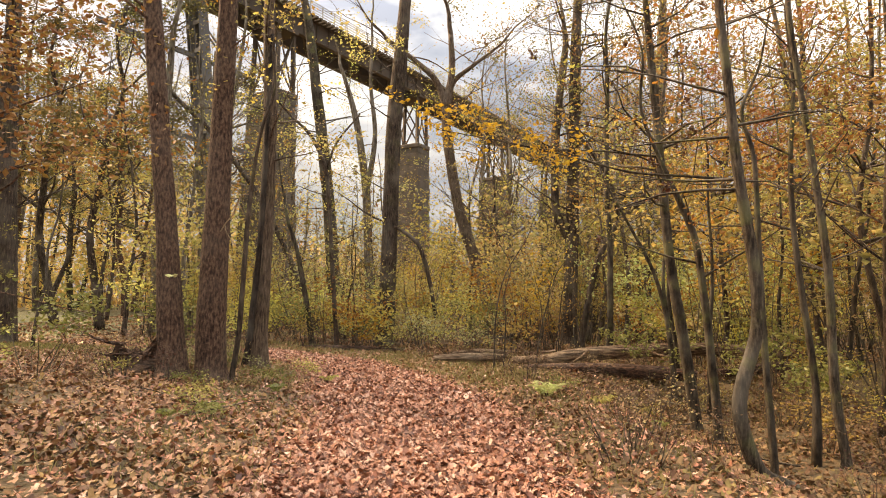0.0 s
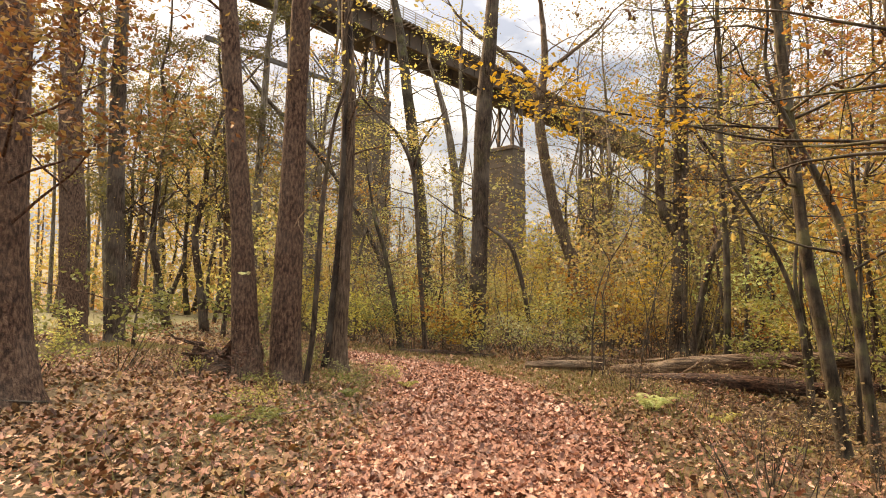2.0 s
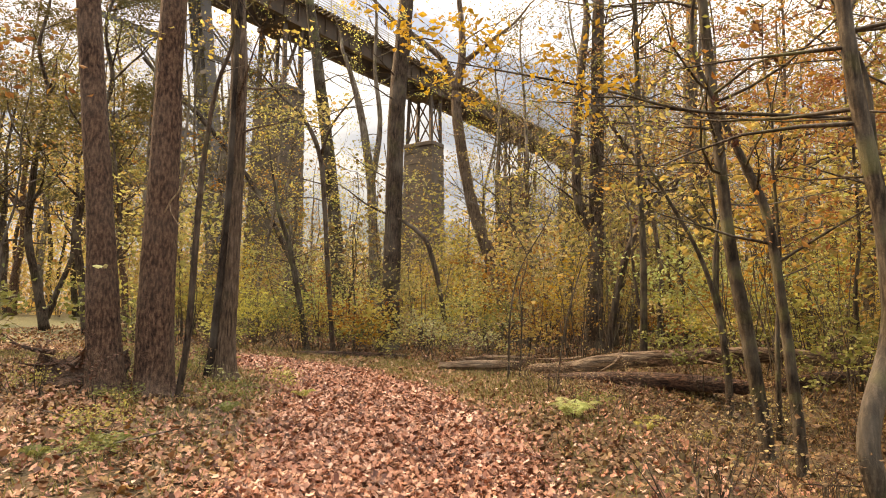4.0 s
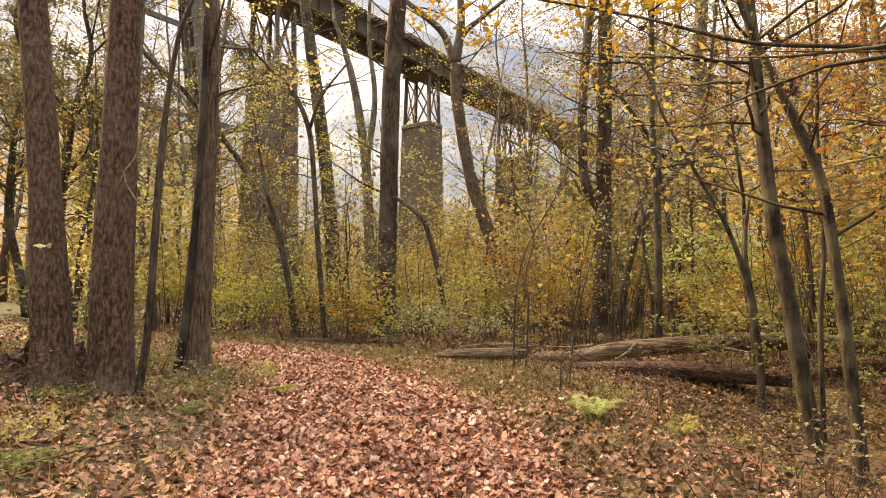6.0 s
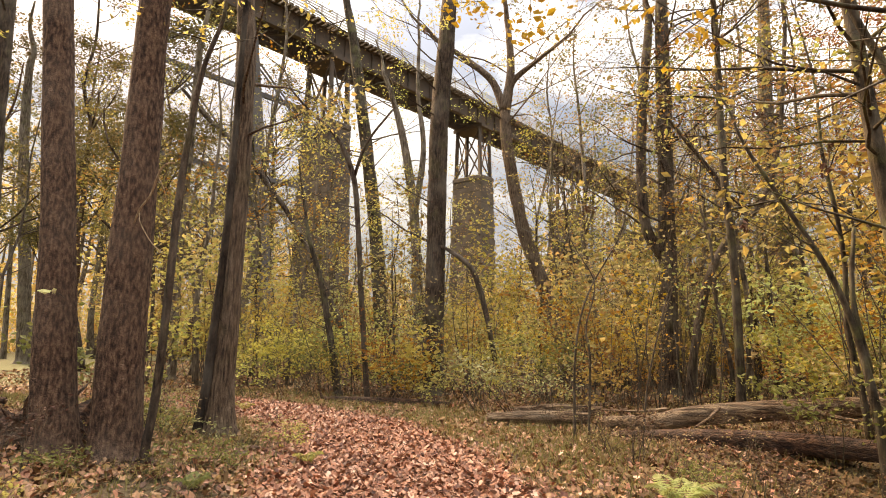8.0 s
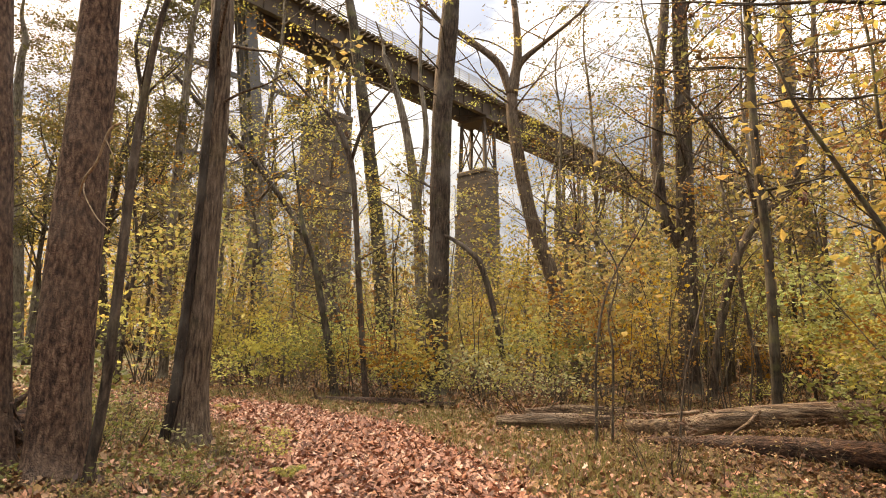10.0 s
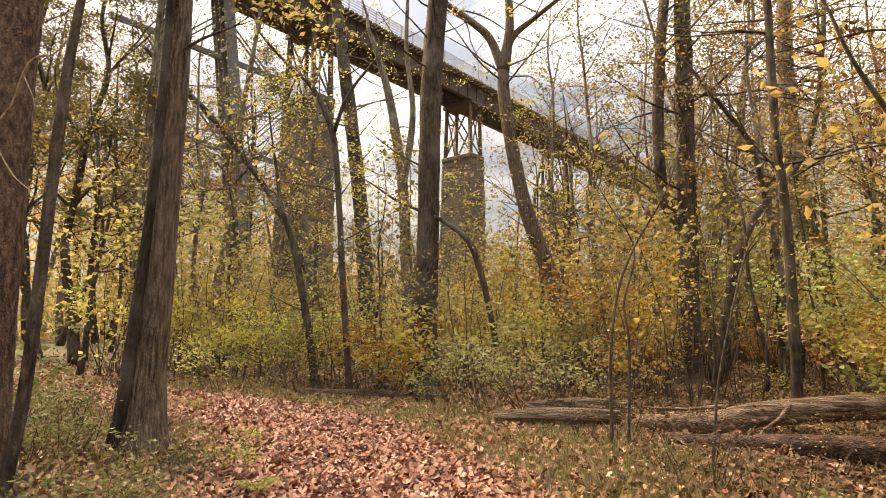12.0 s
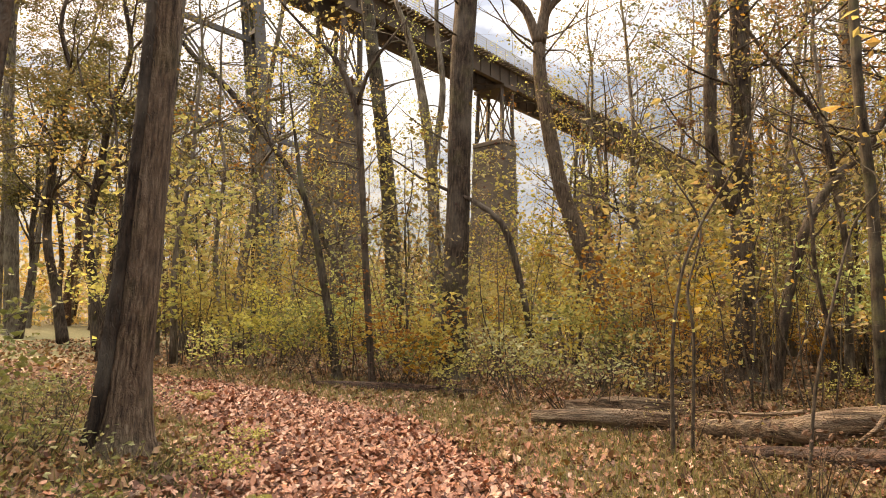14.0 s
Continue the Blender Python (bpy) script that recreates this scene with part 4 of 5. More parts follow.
log("short rotten log across the far verge", [(-4.45, 19.1, 0.1, 0.13), (-3.4, 19.2, 0.12, 0.12), (-2.3, 19.3, 0.1, 0.11), (-1.2, 19.0, 0.08, 0.09)], ROTTEN, rough=0.25,
    stubs=[((-4.3, 19.0, 0.15), (-0.2, -0.3, 0.7), 0.3, 0.05), ((-2.0, 19.2, 0.15), (0.5, -0.4, 0.3), 0.8, 0.03)])
log("fallen trunk lying in the far thicket", [(6.3, 14.0, 0.1, 0.1), (7.6, 14.6, 0.16, 0.13), (9.0, 15.4, 0.16, 0.12)], ROTTEN, rough=0.2)


def stump():
    bm = bmesh.new()
    rng = random.Random(8)
    rings, sides = 8, 18
    grid = []
    for i in range(rings):
        row = []
        for k in range(sides):
            a = 2 * math.pi * k / sides
            jag = 0.6 + 0.5 * noise.noise((math.cos(a) * 2, math.sin(a) * 2, 3.3))
            z = i / (rings - 1) * 0.62 * jag
            r = 0.42 - 0.12 * i / rings + 0.13 * noise.noise((math.cos(a) * 3, math.sin(a) * 3, z * 6))
            row.append(bm.verts.new((math.cos(a) * r * 1.3, math.sin(a) * r, z)))
        grid.append(row)
    for i in range(rings - 1):
        for k in range(sides):
            bm.faces.new((grid[i][k], grid[i][(k + 1) % sides], grid[i + 1][(k + 1) % sides], grid[i + 1][k]))
    c = bm.verts.new((0, 0, 0.2))
    for k in range(sides):
        bm.faces.new((grid[-1][k], grid[-1][(k + 1) % sides], c))
    root = tagged(new("tree_stump"), "rotten dark red-brown stump crumbling beside a trunk", "stump")
    root.location = (-5.52, 11.5, height_at(-5.52, 11.5) - 0.05)
    root.scale = (1.35, 1.35, 1.3)
    part("stump_body", bm, ROTTEN, root)
    for i in range(9):
        a = rng.uniform(0, 6.28)
        acc = Acc()
        p = (math.cos(a) * 0.35, math.sin(a) * 0.3, rng.uniform(0.1, 0.4))
        grow(acc, [], rng, p, (math.cos(a), math.sin(a), rng.uniform(-0.2, 0.5)), rng.uniform(0.35, 0.7), 0.035, 1, -0.1, 0.4)
        mesh_object("root", acc.v, acc.f, ROTTEN, root)


stump()


# ---- undergrowth ----
def shrub(name, label, mat, seed, tall, stems, leaves, size, spread=0.16, lean=0.35, category="shrub"):
    """Thin stems fanning from one foot, with small leaves along the twigs."""
    rng, nrng = random.Random(seed), np.random.default_rng(seed)
    acc, tips = Acc(), []
    for i in range(stems):
        a = rng.uniform(0, 6.28)
        o = rng.uniform(0, 0.35)
        h = tall * rng.uniform(0.55, 1.0)
        grow(acc, tips, rng, (math.cos(a) * o, math.sin(a) * o, -0.05), (math.cos(a) * lean, math.sin(a) * lean, 1), h, 0.008 + h * 0.0025, 2, 0.1, 0.16, (3, 6))
    root = tagged(new(name), label, category)
    work = mesh_object("branchwork", acc.v, acc.f, TWIG, root)
    if category == "plant":
        tagged(work, kind="stuff")
    leaf_mesh("foliage", around(tips, leaves, spread, nrng), *size, mat, root, nrng, 0.35, 0.6)
    return root


def scatter(kinds, spots, group, low=0.8, high=1.25, seed=1):
    """Puts copies of the kinds on the spots; the first of each kind takes its first spot."""
    rng = random.Random(seed)
    used = set()
    for i, (x, y) in enumerate(spots):
        k = rng.randrange(len(kinds))
        s = rng.uniform(low, high)
        m = pose(x, y, height_at(x, y), rng.uniform(-4, 4), rng.uniform(-4, 4), rng.uniform(0, 360))
        ob = kinds[k]
        if k in used:
            ob = copy_thing(ob, m)
        else:
            ob.matrix_basis = m
        used.add(k)
        ob.scale = (s, s, s * rng.uniform(0.9, 1.15))
        tagged(ob, group=group)
    for k, ob in enumerate(kinds):
        if k not in used:
            for o in (*ob.children_recursive, ob):
                bpy.data.objects.remove(o)


def spots_in(count, seed, test, x0, x1, y0, y1, gap):
    rng, out = random.Random(seed), []
    for _ in range(count * 30):
        if len(out) >= count:
            break
        x, y = rng.uniform(x0, x1), rng.uniform(y0, y1)
        if test(x, y) and all((x - a) ** 2 + (y - b) ** 2 > gap * gap for a, b in out):
            out.append((x, y))
    return out


def thicket(x, y):
    d = float(from_way(x, y))
    lawn = x < -12 and 20 < y < 46
    edge = 18.3 if x < 1 else 17.6
    for tx, ty in ((-2.0, 22.0), (5.1, 24.0), (5.3, 22.0), (4.9, 17.6), (0.6, 27.0)):
        if y < ty and abs(x - tx * (y - 5) / (ty - 5)) < 0.55:
            return False
    return d > 2.6 and y > edge + 0.3 * math.sin(x) and not lawn and not (x < -4 and y < 21)


KINDS = [
    shrub("shrub", "yellow-leaved undergrowth shrub with thin stems", YELLOW, 11, 3.6, 7, 560, (0.1, 0.2), 0.24, 0.18),
    shrub("shrub", "yellow-green undergrowth shrub with thin stems", YELLOWGREEN, 12, 3.2, 7, 560, (0.1, 0.2), 0.24, 0.2),
    shrub("shrub", "tall yellow-green thicket shrub with thin stems", YELLOWGREEN, 13, 4.8, 6, 600, (0.1, 0.2), 0.26, 0.14),
    shrub("shrub", "golden autumn shrub in the thicket", GOLD, 14, 2.8, 5, 420, (0.1, 0.19), 0.22, 0.25),
    shrub("shrub", "nearly bare brushy shrub with few leaves", TAN, 15, 4.4, 10, 300, (0.08, 0.14), 0.2, 0.16),
    shrub("shrub", "tall mixed green and tan thicket shrub", MIXED, 16, 5.0, 6, 560, (0.1, 0.19), 0.26, 0.14),
    shrub("shrub", "dry tan-leaved thicket shrub", TAN, 17, 3.4, 8, 460, (0.09, 0.17), 0.22, 0.18),
]
scatter(KINDS, spots_in(150, 5, thicket, -12, 26, 18, 46, 0.75) + spots_in(42, 33, lambda x, y: True, -46, -14, 46, 64, 1.6) + spots_in(20, 34, lambda x, y: x + y > 19.5, 6.2, 16, 12.0, 18, 1.1), "thicket behind the logs", 0.75, 1.3, 2)
BUSHES = [
    shrub("bush", "low green-leaved bush over the brush pile", GREEN, 21, 1.3, 9, 520, (0.06, 0.12), 0.14, 0.7, "bush"),
    shrub("bush", "low bright yellow bush on the verge", YELLOW, 22, 1.0, 9, 420, (0.05, 0.1), 0.13, 0.6, "bush"),
    shrub("bush", "small yellow-green bush on the verge", YELLOWGREEN, 23, 0.8, 8, 360, (0.05, 0.09), 0.12, 0.6, "bush"),
    shrub("bush", "dry brown weedy bush beside the log", DEAD, 24, 0.9, 10, 160, (0.04, 0.08), 0.1, 0.4, "bush"),
]
LOW = [
    shrub("bush", "low yellow-green undergrowth bush", YELLOWGREEN, 51, 2.0, 6, 420, (0.08, 0.16), 0.2, 0.6, "bush"),
    shrub("bush", "low yellow undergrowth bush", YELLOW, 52, 1.3, 6, 380, (0.08, 0.16), 0.2, 0.6, "bush"),
    shrub("bush", "low orange and gold undergrowth bush", GOLD, 53, 1.2, 6, 330, (0.08, 0.16), 0.2, 0.6, "bush"),
    shrub("bush", "low tan undergrowth bush", TAN, 54, 1.2, 6, 330, (0.08, 0.15), 0.2, 0.6, "bush"),
    shrub("bush", "low mixed undergrowth bush with dry stems", MIXED, 55, 1.7, 7, 380, (0.08, 0.15), 0.22, 0.5, "bush"),
]
scatter(LOW, spots_in(120, 19, thicket, -12, 22, 18, 38, 0.9), "low bushes in the thicket", 0.7, 1.3, 12)
STEMS = [shrub("shrub", "bare dark brush of thin upright stems", DEAD, 71, 4.4, 6, 60, (0.06, 0.1), 0.15, 0.1),
         shrub("shrub", "bare brown brush of thin crossing stems", TAN, 72, 3.2, 7, 90, (0.06, 0.1), 0.15, 0.22)]
scatter(STEMS, spots_in(20, 73, lambda x, y: float(from_way(x, y)) > 2.9 and (x > -1 or y > 20.5), -9, 15, 17.4, 25, 0.7), "bare brush in the thicket", 0.75, 1.25, 22)
GLOW = [shrub("bush", "bright lemon-yellow leafy bush in the thicket", YELLOW, 61, 2.3, 7, 520, (0.1, 0.17), 0.22, 0.4, "bush"),
        shrub("bush", "bright yellow-green leafy bush in the thicket", LIME, 62, 2.6, 7, 420, (0.1, 0.17), 0.22, 0.4, "bush")]
scatter(GLOW, [(-6.9, 24.0), (-9.3, 24.5), (-5.6, 22.6), (-8.2, 22.8), (-3.4, 23.6), (6.4, 21.0), (7.2, 23.6), (8.6, 24.6), (9.8, 22.6), (10.8, 25.2), (7.8, 19.4), (6.6, 25.6), (9.2, 20.4), (3.6, 20.8), (12.0, 22.0)], "bright bushes in the thicket", 0.8, 1.1, 18)
AMBER = [shrub("bush", "orange and gold leafy bush in the thicket", GOLD, 63, 2.2, 7, 420, (0.09, 0.16), 0.22, 0.4, "bush"),
         shrub("bush", "rusty orange leafy bush in the thicket", ORANGE, 64, 1.7, 8, 380, (0.09, 0.15), 0.2, 0.45, "bush")]
scatter(AMBER, [(1.5, 20.6), (2.4, 21.3), (3.1, 20.2), (-3.2, 20.6), (0.7, 22.0), (7.2, 19.8), (8.4, 21.0), (-4.2, 21.6), (3.9, 22.6)], "amber bushes in the thicket", 0.75, 1.1, 19)
ARCHING = [shrub("bush", "arching pale-green leafy bush over the brush pile", SAGE, 65, 1.5, 11, 300, (0.06, 0.12), 0.16, 0.8, "bush"),
           shrub("bush", "low pale-green leafy bush beside the log", SAGE, 66, 1.1, 10, 240, (0.06, 0.11), 0.15, 0.8, "bush")]
scatter(ARCHING, [(-0.3, 18.1), (0.4, 17.6), (1.1, 17.7)], "pale-green bushes by the logs", 0.85, 1.1, 20)
LEAFY = [shrub("plant", "broad-leaved green plants at the foot of a trunk", GREEN, 67, 0.5, 11, 130, (0.05, 0.1), 0.1, 0.8, "plant"),
         shrub("plant", "broad-leaved yellow-green plants among fallen leaves", SAGE, 68, 0.45, 10, 110, (0.05, 0.09), 0.1, 0.8, "plant")]
scatter(LEAFY, [(-5.3, 13.3), (-4.8, 12.5), (-5.8, 13.9), (-4.5, 12.0), (-3.45, 12.5), (-5.0, 14.1), (-6.4, 13.2), (-5.7, 12.5), (-6.9, 15.9), (-6.1, 16.4), (-7.7, 16.9), (-5.2, 15.2), (-3.0, 10.9)],
        "leafy plants along the path", 0.65, 1.05, 21)
bush_spots = [(-6.2, 19.6), (-5.4, 20.0), (-7.2, 19.9), (-5.6, 12.4),
              (-1.2, 18.4), (-2.5, 20.2), (4.8, 13.8), (5.8, 13.2), (-7.5, 9.0), (-8.3, 10.2), (-6.9, 10.4), (6.2, 11.2), (7.4, 12.4)]
bush_spots += spots_in(45, 9, lambda x, y: float(from_way(x, y)) > 2.7 and (x > 5 or x < -10 or y > 18.5), -16, 12, 6, 21, 0.9)
scatter(BUSHES, bush_spots, "low bushes along the verge", 0.6, 1.15, 7)


WEEDS = [shrub("weed", "dry brown dead weeds standing in leaf litter", DEAD, 25, 0.75, 9, 110, (0.04, 0.08), 0.08, 0.35, "weed"),
         shrub("weed", "straw-coloured dry weeds beside the logs", TAN, 26, 0.7, 9, 120, (0.03, 0.06), 0.08, 0.35, "weed")]
scatter(WEEDS, spots_in(24, 29, lambda x, y: float(from_way(x, y)) > 2.5, 0.8, 7.5, 10.8, 15.6, 0.4) + spots_in(16, 30, lambda x, y: float(from_way(x, y)) > 2.2, -7.5, -2, 9.5, 20, 0.5) + spots_in(14, 31, lambda x, y: float(from_way(x, y)) > 2.0, 1.4, 6.5, 6.0, 12.0, 0.4), "dry weeds on the verge", 0.45, 0.95, 15)
HERBS = [shrub("herb", "low light-green leafy weeds at the foot of a tree", GREEN, 27, 0.5, 10, 260, (0.05, 0.1), 0.1, 0.8, "weed"),
         shrub("herb", "low yellow-green leafy weeds along the path", YELLOWGREEN, 28, 0.5, 10, 260, (0.05, 0.09), 0.1, 0.8, "weed")]
scatter(HERBS, [(-4.75, 12.7), (-4.5, 13.3), (-3.45, 12.3), (-2.95, 11.2), (-3.2, 13.9), (-5.1, 11.6), (-3.3, 10.3), (-5.6, 10.4), (-2.8, 12.7), (-4.2, 10.2), (-6.6, 15.0), (-5.4, 15.4), (-7.6, 16.0), (2.2, 11.2), (-2.9, 7.6), (-3.5, 8.6), (3.3, 10.3)],
        "leafy weeds along the path", 0.32, 0.65, 16)


def pole(seed, tall, mat, leaves, count, r, limbs=0):
    """A young tree, bare below and leafy above."""
    rng, nrng = random.Random(seed), np.random.default_rng(seed)
    acc, tips = Acc(), []
    pts, x, y = [], 0.0, 0.0
    for i in range(9):
        f = i / 8
        pts.append((x, y, -0.1 + tall * f, r * (1.25 if i == 0 else 1) * (1 - 0.8 * f)))
        x, y = x + rng.uniform(-0.02, 0.025) * tall, y + rng.uniform(-0.02, 0.02) * tall
    main = [tuple(q) for q in smooth_course(pts, 0.4)]
    tube(acc, main, 8 if r < 0.12 else 11, 0.1, seed)
    for i in range(limbs or int(5 + tall * 0.7)):
        q = rng.choice([p for p in main if p[2] > tall * 0.3])
        a = rng.uniform(0, 6.28)
        grow(acc, tips, rng, q[:3], (math.cos(a), math.sin(a), rng.uniform(0.1, 0.9)), tall * rng.uniform(0.12, 0.26), max(q[3] * 0.5, 0.01), 2, 0.2)
    root = tagged(new("tree"), label="", category="tree")
    mesh_object("trunk", acc.v, acc.f, mat, root)
    leaf_mesh("crown", around(tips, count, tall * 0.012 + 0.08, nrng), 0.005 * tall + 0.03, 0.008 * tall + 0.045, leaves, root, nrng)
    return root


YOUNG = [
    tagged(pole(31, 7.0, BARK_OLIVE, YELLOW, 500, 0.05), "slender young tree with sparse yellow leaves"),
    tagged(pole(32, 8.5, BARK_DARK, YELLOWGREEN, 650, 0.07), "slender dark young tree with yellow-green leaves"),
    tagged(pole(33, 6.0, TWIG, MIXED, 420, 0.04), "thin bare-stemmed sapling with mixed leaves"),
    tagged(pole(34, 9.5, BARK_GREY, GOLD, 500, 0.08), "slim grey young tree with golden leaves"),
]
young_spots = spots_in(84, 15, lambda x, y: thicket(x, y) and abs(x + 1) > 1.5, -12, 26, 19, 42, 1.0)
young_spots += spots_in(7, 17, lambda x, y: float(from_way(x, y)) > 3 and x < -8.5, -20, -8, 9, 19, 1.3)
scatter(YOUNG, young_spots, "young trees in the thicket", 0.8, 1.3, 3)
BROWNED = [
    tagged(pole(35, 8.0, BARK_OLIVE, MIXED, 1100, 0.055, 22), "slender olive-barked young tree with thin mixed leaves"),
    tagged(pole(36, 9.0, BARK_DARK, RUST, 1000, 0.065, 24), "slender dark young tree with rusty leaves"),
    tagged(pole(37, 7.0, BARK_OLIVE, ORANGE, 1000, 0.05, 18), "slender young tree with orange leaves"),
]
scatter(BROWNED, spots_in(24, 16, lambda x, y: x > 5.2 and y > 7, 5, 16, 7, 18, 1.2), "young trees beside the dip", 0.85, 1.3, 23)

TALL = [
    tagged(pole(41, 17.0, BARK_GREY, MIXED, 1100, 0.22), "tall grey tree with thin mixed foliage"),
    tagged(pole(42, 20.0, BARK_DARK, MIXED, 1300, 0.26), "tall dark tree with mixed autumn foliage"),
    tagged(pole(43, 15.0, BARK_OLIVE, YELLOWGREEN, 1300, 0.18), "tall mossy tree with yellow-green foliage"),
    tagged(pole(44, 18.0, BARK_BROWN, ORANGE, 1500, 0.24), "tall brown tree with orange foliage"),
    tagged(pole(45, 19.0, BARK_GREY, DEAD, 120, 0.24), "tall almost leafless grey tree"),
]


def bearing(x, y):
    return math.degrees(math.atan2(x, y - 6))


def tall_ok(x, y):
    b = bearing(x, y)
    if float(from_way(x, y)) < 3.2 or (x < -12 and 20 < y < 46):
        return False
    if math.hypot(x, y) < 9:
        return False
    dx, dy = x + 14.7, y - 49.4
    across = dx * math.cos(radians(34)) - dy * math.sin(radians(34))
    if abs(across) < 4.5:
        return False
    if -16 < x < 0 and y < 24:
        return False
    if x > 0 and y < 33 and b < 38:
        return False
    return not (-22 < b < 14)


scatter(TALL, spots_in(70, 25, tall_ok, -45, 45, 14, 75, 2.6) + spots_in(14, 26, lambda x, y: y < -3 and abs(x) > 3.5, -30, 30, -35, -3, 3.5), "tall trees of the wood", 0.8, 1.25, 4)
PINES = [
    tagged(pole(61, 21.0, BARK_BROWN, PINE, 8200, 0.24), "tall trunk with dark brownish-green high crown"),
    tagged(pole(62, 17.0, BARK_DARK, PINE, 6200, 0.18), "dark trunk with thick brownish-green crown"),
    tagged(pole(63, 13.0, BARK_GREY, TAN, 3200, 0.15), "grey tree with thick tan autumn crown"),
]
scatter(PINES, [(-15.5, 27.5), (-19.5, 30.5), (-24.0, 33.0), (-21.0, 40.0), (-29.0, 44.0), (-17.5, 47.0), (-33.0, 38.0), (-26.0, 24.0), (-25.5, 50.0), (-20.5, 53.0), (-31.0, 56.0), (-36.0, 50.0)],
        "tall trees round the lawn", 0.85, 1.2, 9)
VEIL = [
    tagged(pole(65, 12.0, BARK_GREY, PINE, 1800, 0.1, 26), "slim tree with olive-yellow crown before the viaduct"),
    tagged(pole(66, 11.0, BARK_DARK, MIXED, 1300, 0.1), "slim dark tree with mixed thin crown"),
    tagged(pole(67, 14.0, BARK_GREY, TAN, 800, 0.12, 36), "slim grey twiggy tree with few tan leaves"),
]
scatter(VEIL, [(2.6, 31.0), (4.2, 34.5), (5.6, 31.5), (6.8, 36.0), (8.2, 33.0), (3.4, 39.0), (9.6, 38.0), (11.0, 33.0), (-7.6, 30.0), (-13.0, 28.5), (-10.8, 27.0), (-14.5, 37.0), (-17.0, 30.0), (-12.2, 23.2), (3.2, 27.5), (4.8, 29.5), (1.6, 34.0), (6.4, 26.5), (2.2, 29.5), (7.4, 28.0), (10.0, 28.5), (12.5, 26.0), (13.5, 30.0)],
        "slim trees before the viaduct", 0.85, 1.15, 13)
TWIGGY = [tagged(pole(68, 13.0, BARK_DARK, RUST, 1300, 0.085, 40), "dark twiggy tree with sparse rusty leaves"),
          tagged(pole(69, 15.0, BARK_DARK, MIXED, 1300, 0.1, 42), "grey twiggy tree with thin mixed foliage")]
scatter(TWIGGY, [(12.0, 29.0), (14.5, 24.5), (15.5, 33.0), (17.5, 28.5), (13.0, 36.0), (-20.0, 36.0)],
        "twiggy trees of the wood", 0.85, 1.2, 17)
FIERY = [tagged(pole(64, 9.0, BARK_DARK, ORANGE, 3800, 0.1), "slim tree with dense rusty orange foliage")]
scatter(FIERY, [(11.5, 22.0), (9.8, 15.6)], "orange trees in the wood", 0.9, 1.15, 10)
sky_spots = spots_in(9, 28, lambda x, y: -22 < bearing(x, y) < 14 and float(from_way(x, y)) > 3, -20, 20, 62, 80, 4)
BARE = [tagged(pole(46, 12.0, BARK_GREY, YELLOW, 160, 0.16), "bare grey tree beyond the viaduct")]
scatter(BARE, sky_spots, "bare trees beyond the viaduct", 0.8, 1.2, 6)


def far_woods():
    """The distant yellow woods, too far off to tell apart."""
    rng = np.random.default_rng(3)
    n = 80000
    a = rng.uniform(-math.pi, math.pi, n)
    a[: n * 5 // 8] = rng.uniform(-1.0, 1.0, n * 5 // 8)
    a[n * 5 // 8: n * 7 // 8] = rng.uniform(-1.0, -0.36, n // 4)
    d = rng.uniform(46, 120, n)
    x, y = np.sin(a) * d, np.cos(a) * d + 6
    top = 6.5 + 3 * np.sin(a * 13) + 2.2 * np.sin(a * 31 + 1) + d * 0.03
    deg = np.degrees(a)
    top = top + np.clip((deg - 12) / 16, 0, 1) * 7 + np.clip((-deg - 22) / 8, 0, 1) * 13
    z = 0.5 + rng.random(n) ** 1.25 * top
    keep = ~((x < -10) & (y > 20) & (y < 48))
    ob = leaf_mesh("far_foliage", np.stack((x, y, z), 1)[keep], 0.3, 0.62, FAR, None, rng, 0.7, 0.7)
    tagged(ob, "distant yellow and green autumn foliage", "foliage", kind="stuff")
    acc, r = Acc(), random.Random(6)
    for i in range(170):
        t, dd = r.uniform(-1.05, 1.05), r.uniform(48, 115)
        px, py = math.sin(t) * dd, math.cos(t) * dd + 6
        h = r.uniform(5, 9) + (8 if abs(math.degrees(t) + 4) > 24 else 0)
        lean = r.uniform(-1, 1)
        tube(acc, [(px, py, 0.0, 0.2), (px + lean * 0.4, py, h / 2, 0.15), (px + lean, py, h, 0.05)], 5, cap=False)
    tagged(mesh_object("far_trunks", acc.v, acc.f, BARK_GREY), "distant thin grey trunks", "trunks", kind="stuff")


far_woods()


# ---- fern, verge and leaf litter ----
def fern(x, y, s, fronds, seed, label, mat=LIME):
    rng = random.Random(seed)
    root = tagged(new("fern"), label, "fern")
    root.location = (x, y, height_at(x, y))
    for i in range(fronds):
        a = 6.28 * i / fronds + rng.uniform(-0.3, 0.3)
        v, f = [], []
        ln = s * rng.uniform(0.75, 1.1)
        for k in range(14):
            t = (k + 1) / 14
            r, z = ln * t * 0.8, 0.04 + ln * (1.25 * t - 0.75 * t * t)
            w = ln * 0.3 * math.sin(math.pi * min(1, t * 0.9 + 0.12)) + 0.01
            for side in (-1, 1):
                b = len(v)
                for dr, ds, dz in ((0, 0, 0), (0.03, 0.55, 0.012), (0.07, 1, -0.02), (0.0, 0.6, 0.0)):
                    rr, ss = r + dr * s * 2, ds * w * side
                    v.append((math.cos(a) * rr - math.sin(a) * ss, math.sin(a) * rr + math.cos(a) * ss, z + dz))
                f.append((b, b + 1, b + 2, b + 3))
        mesh_object("frond", v, f, mat, root, False)


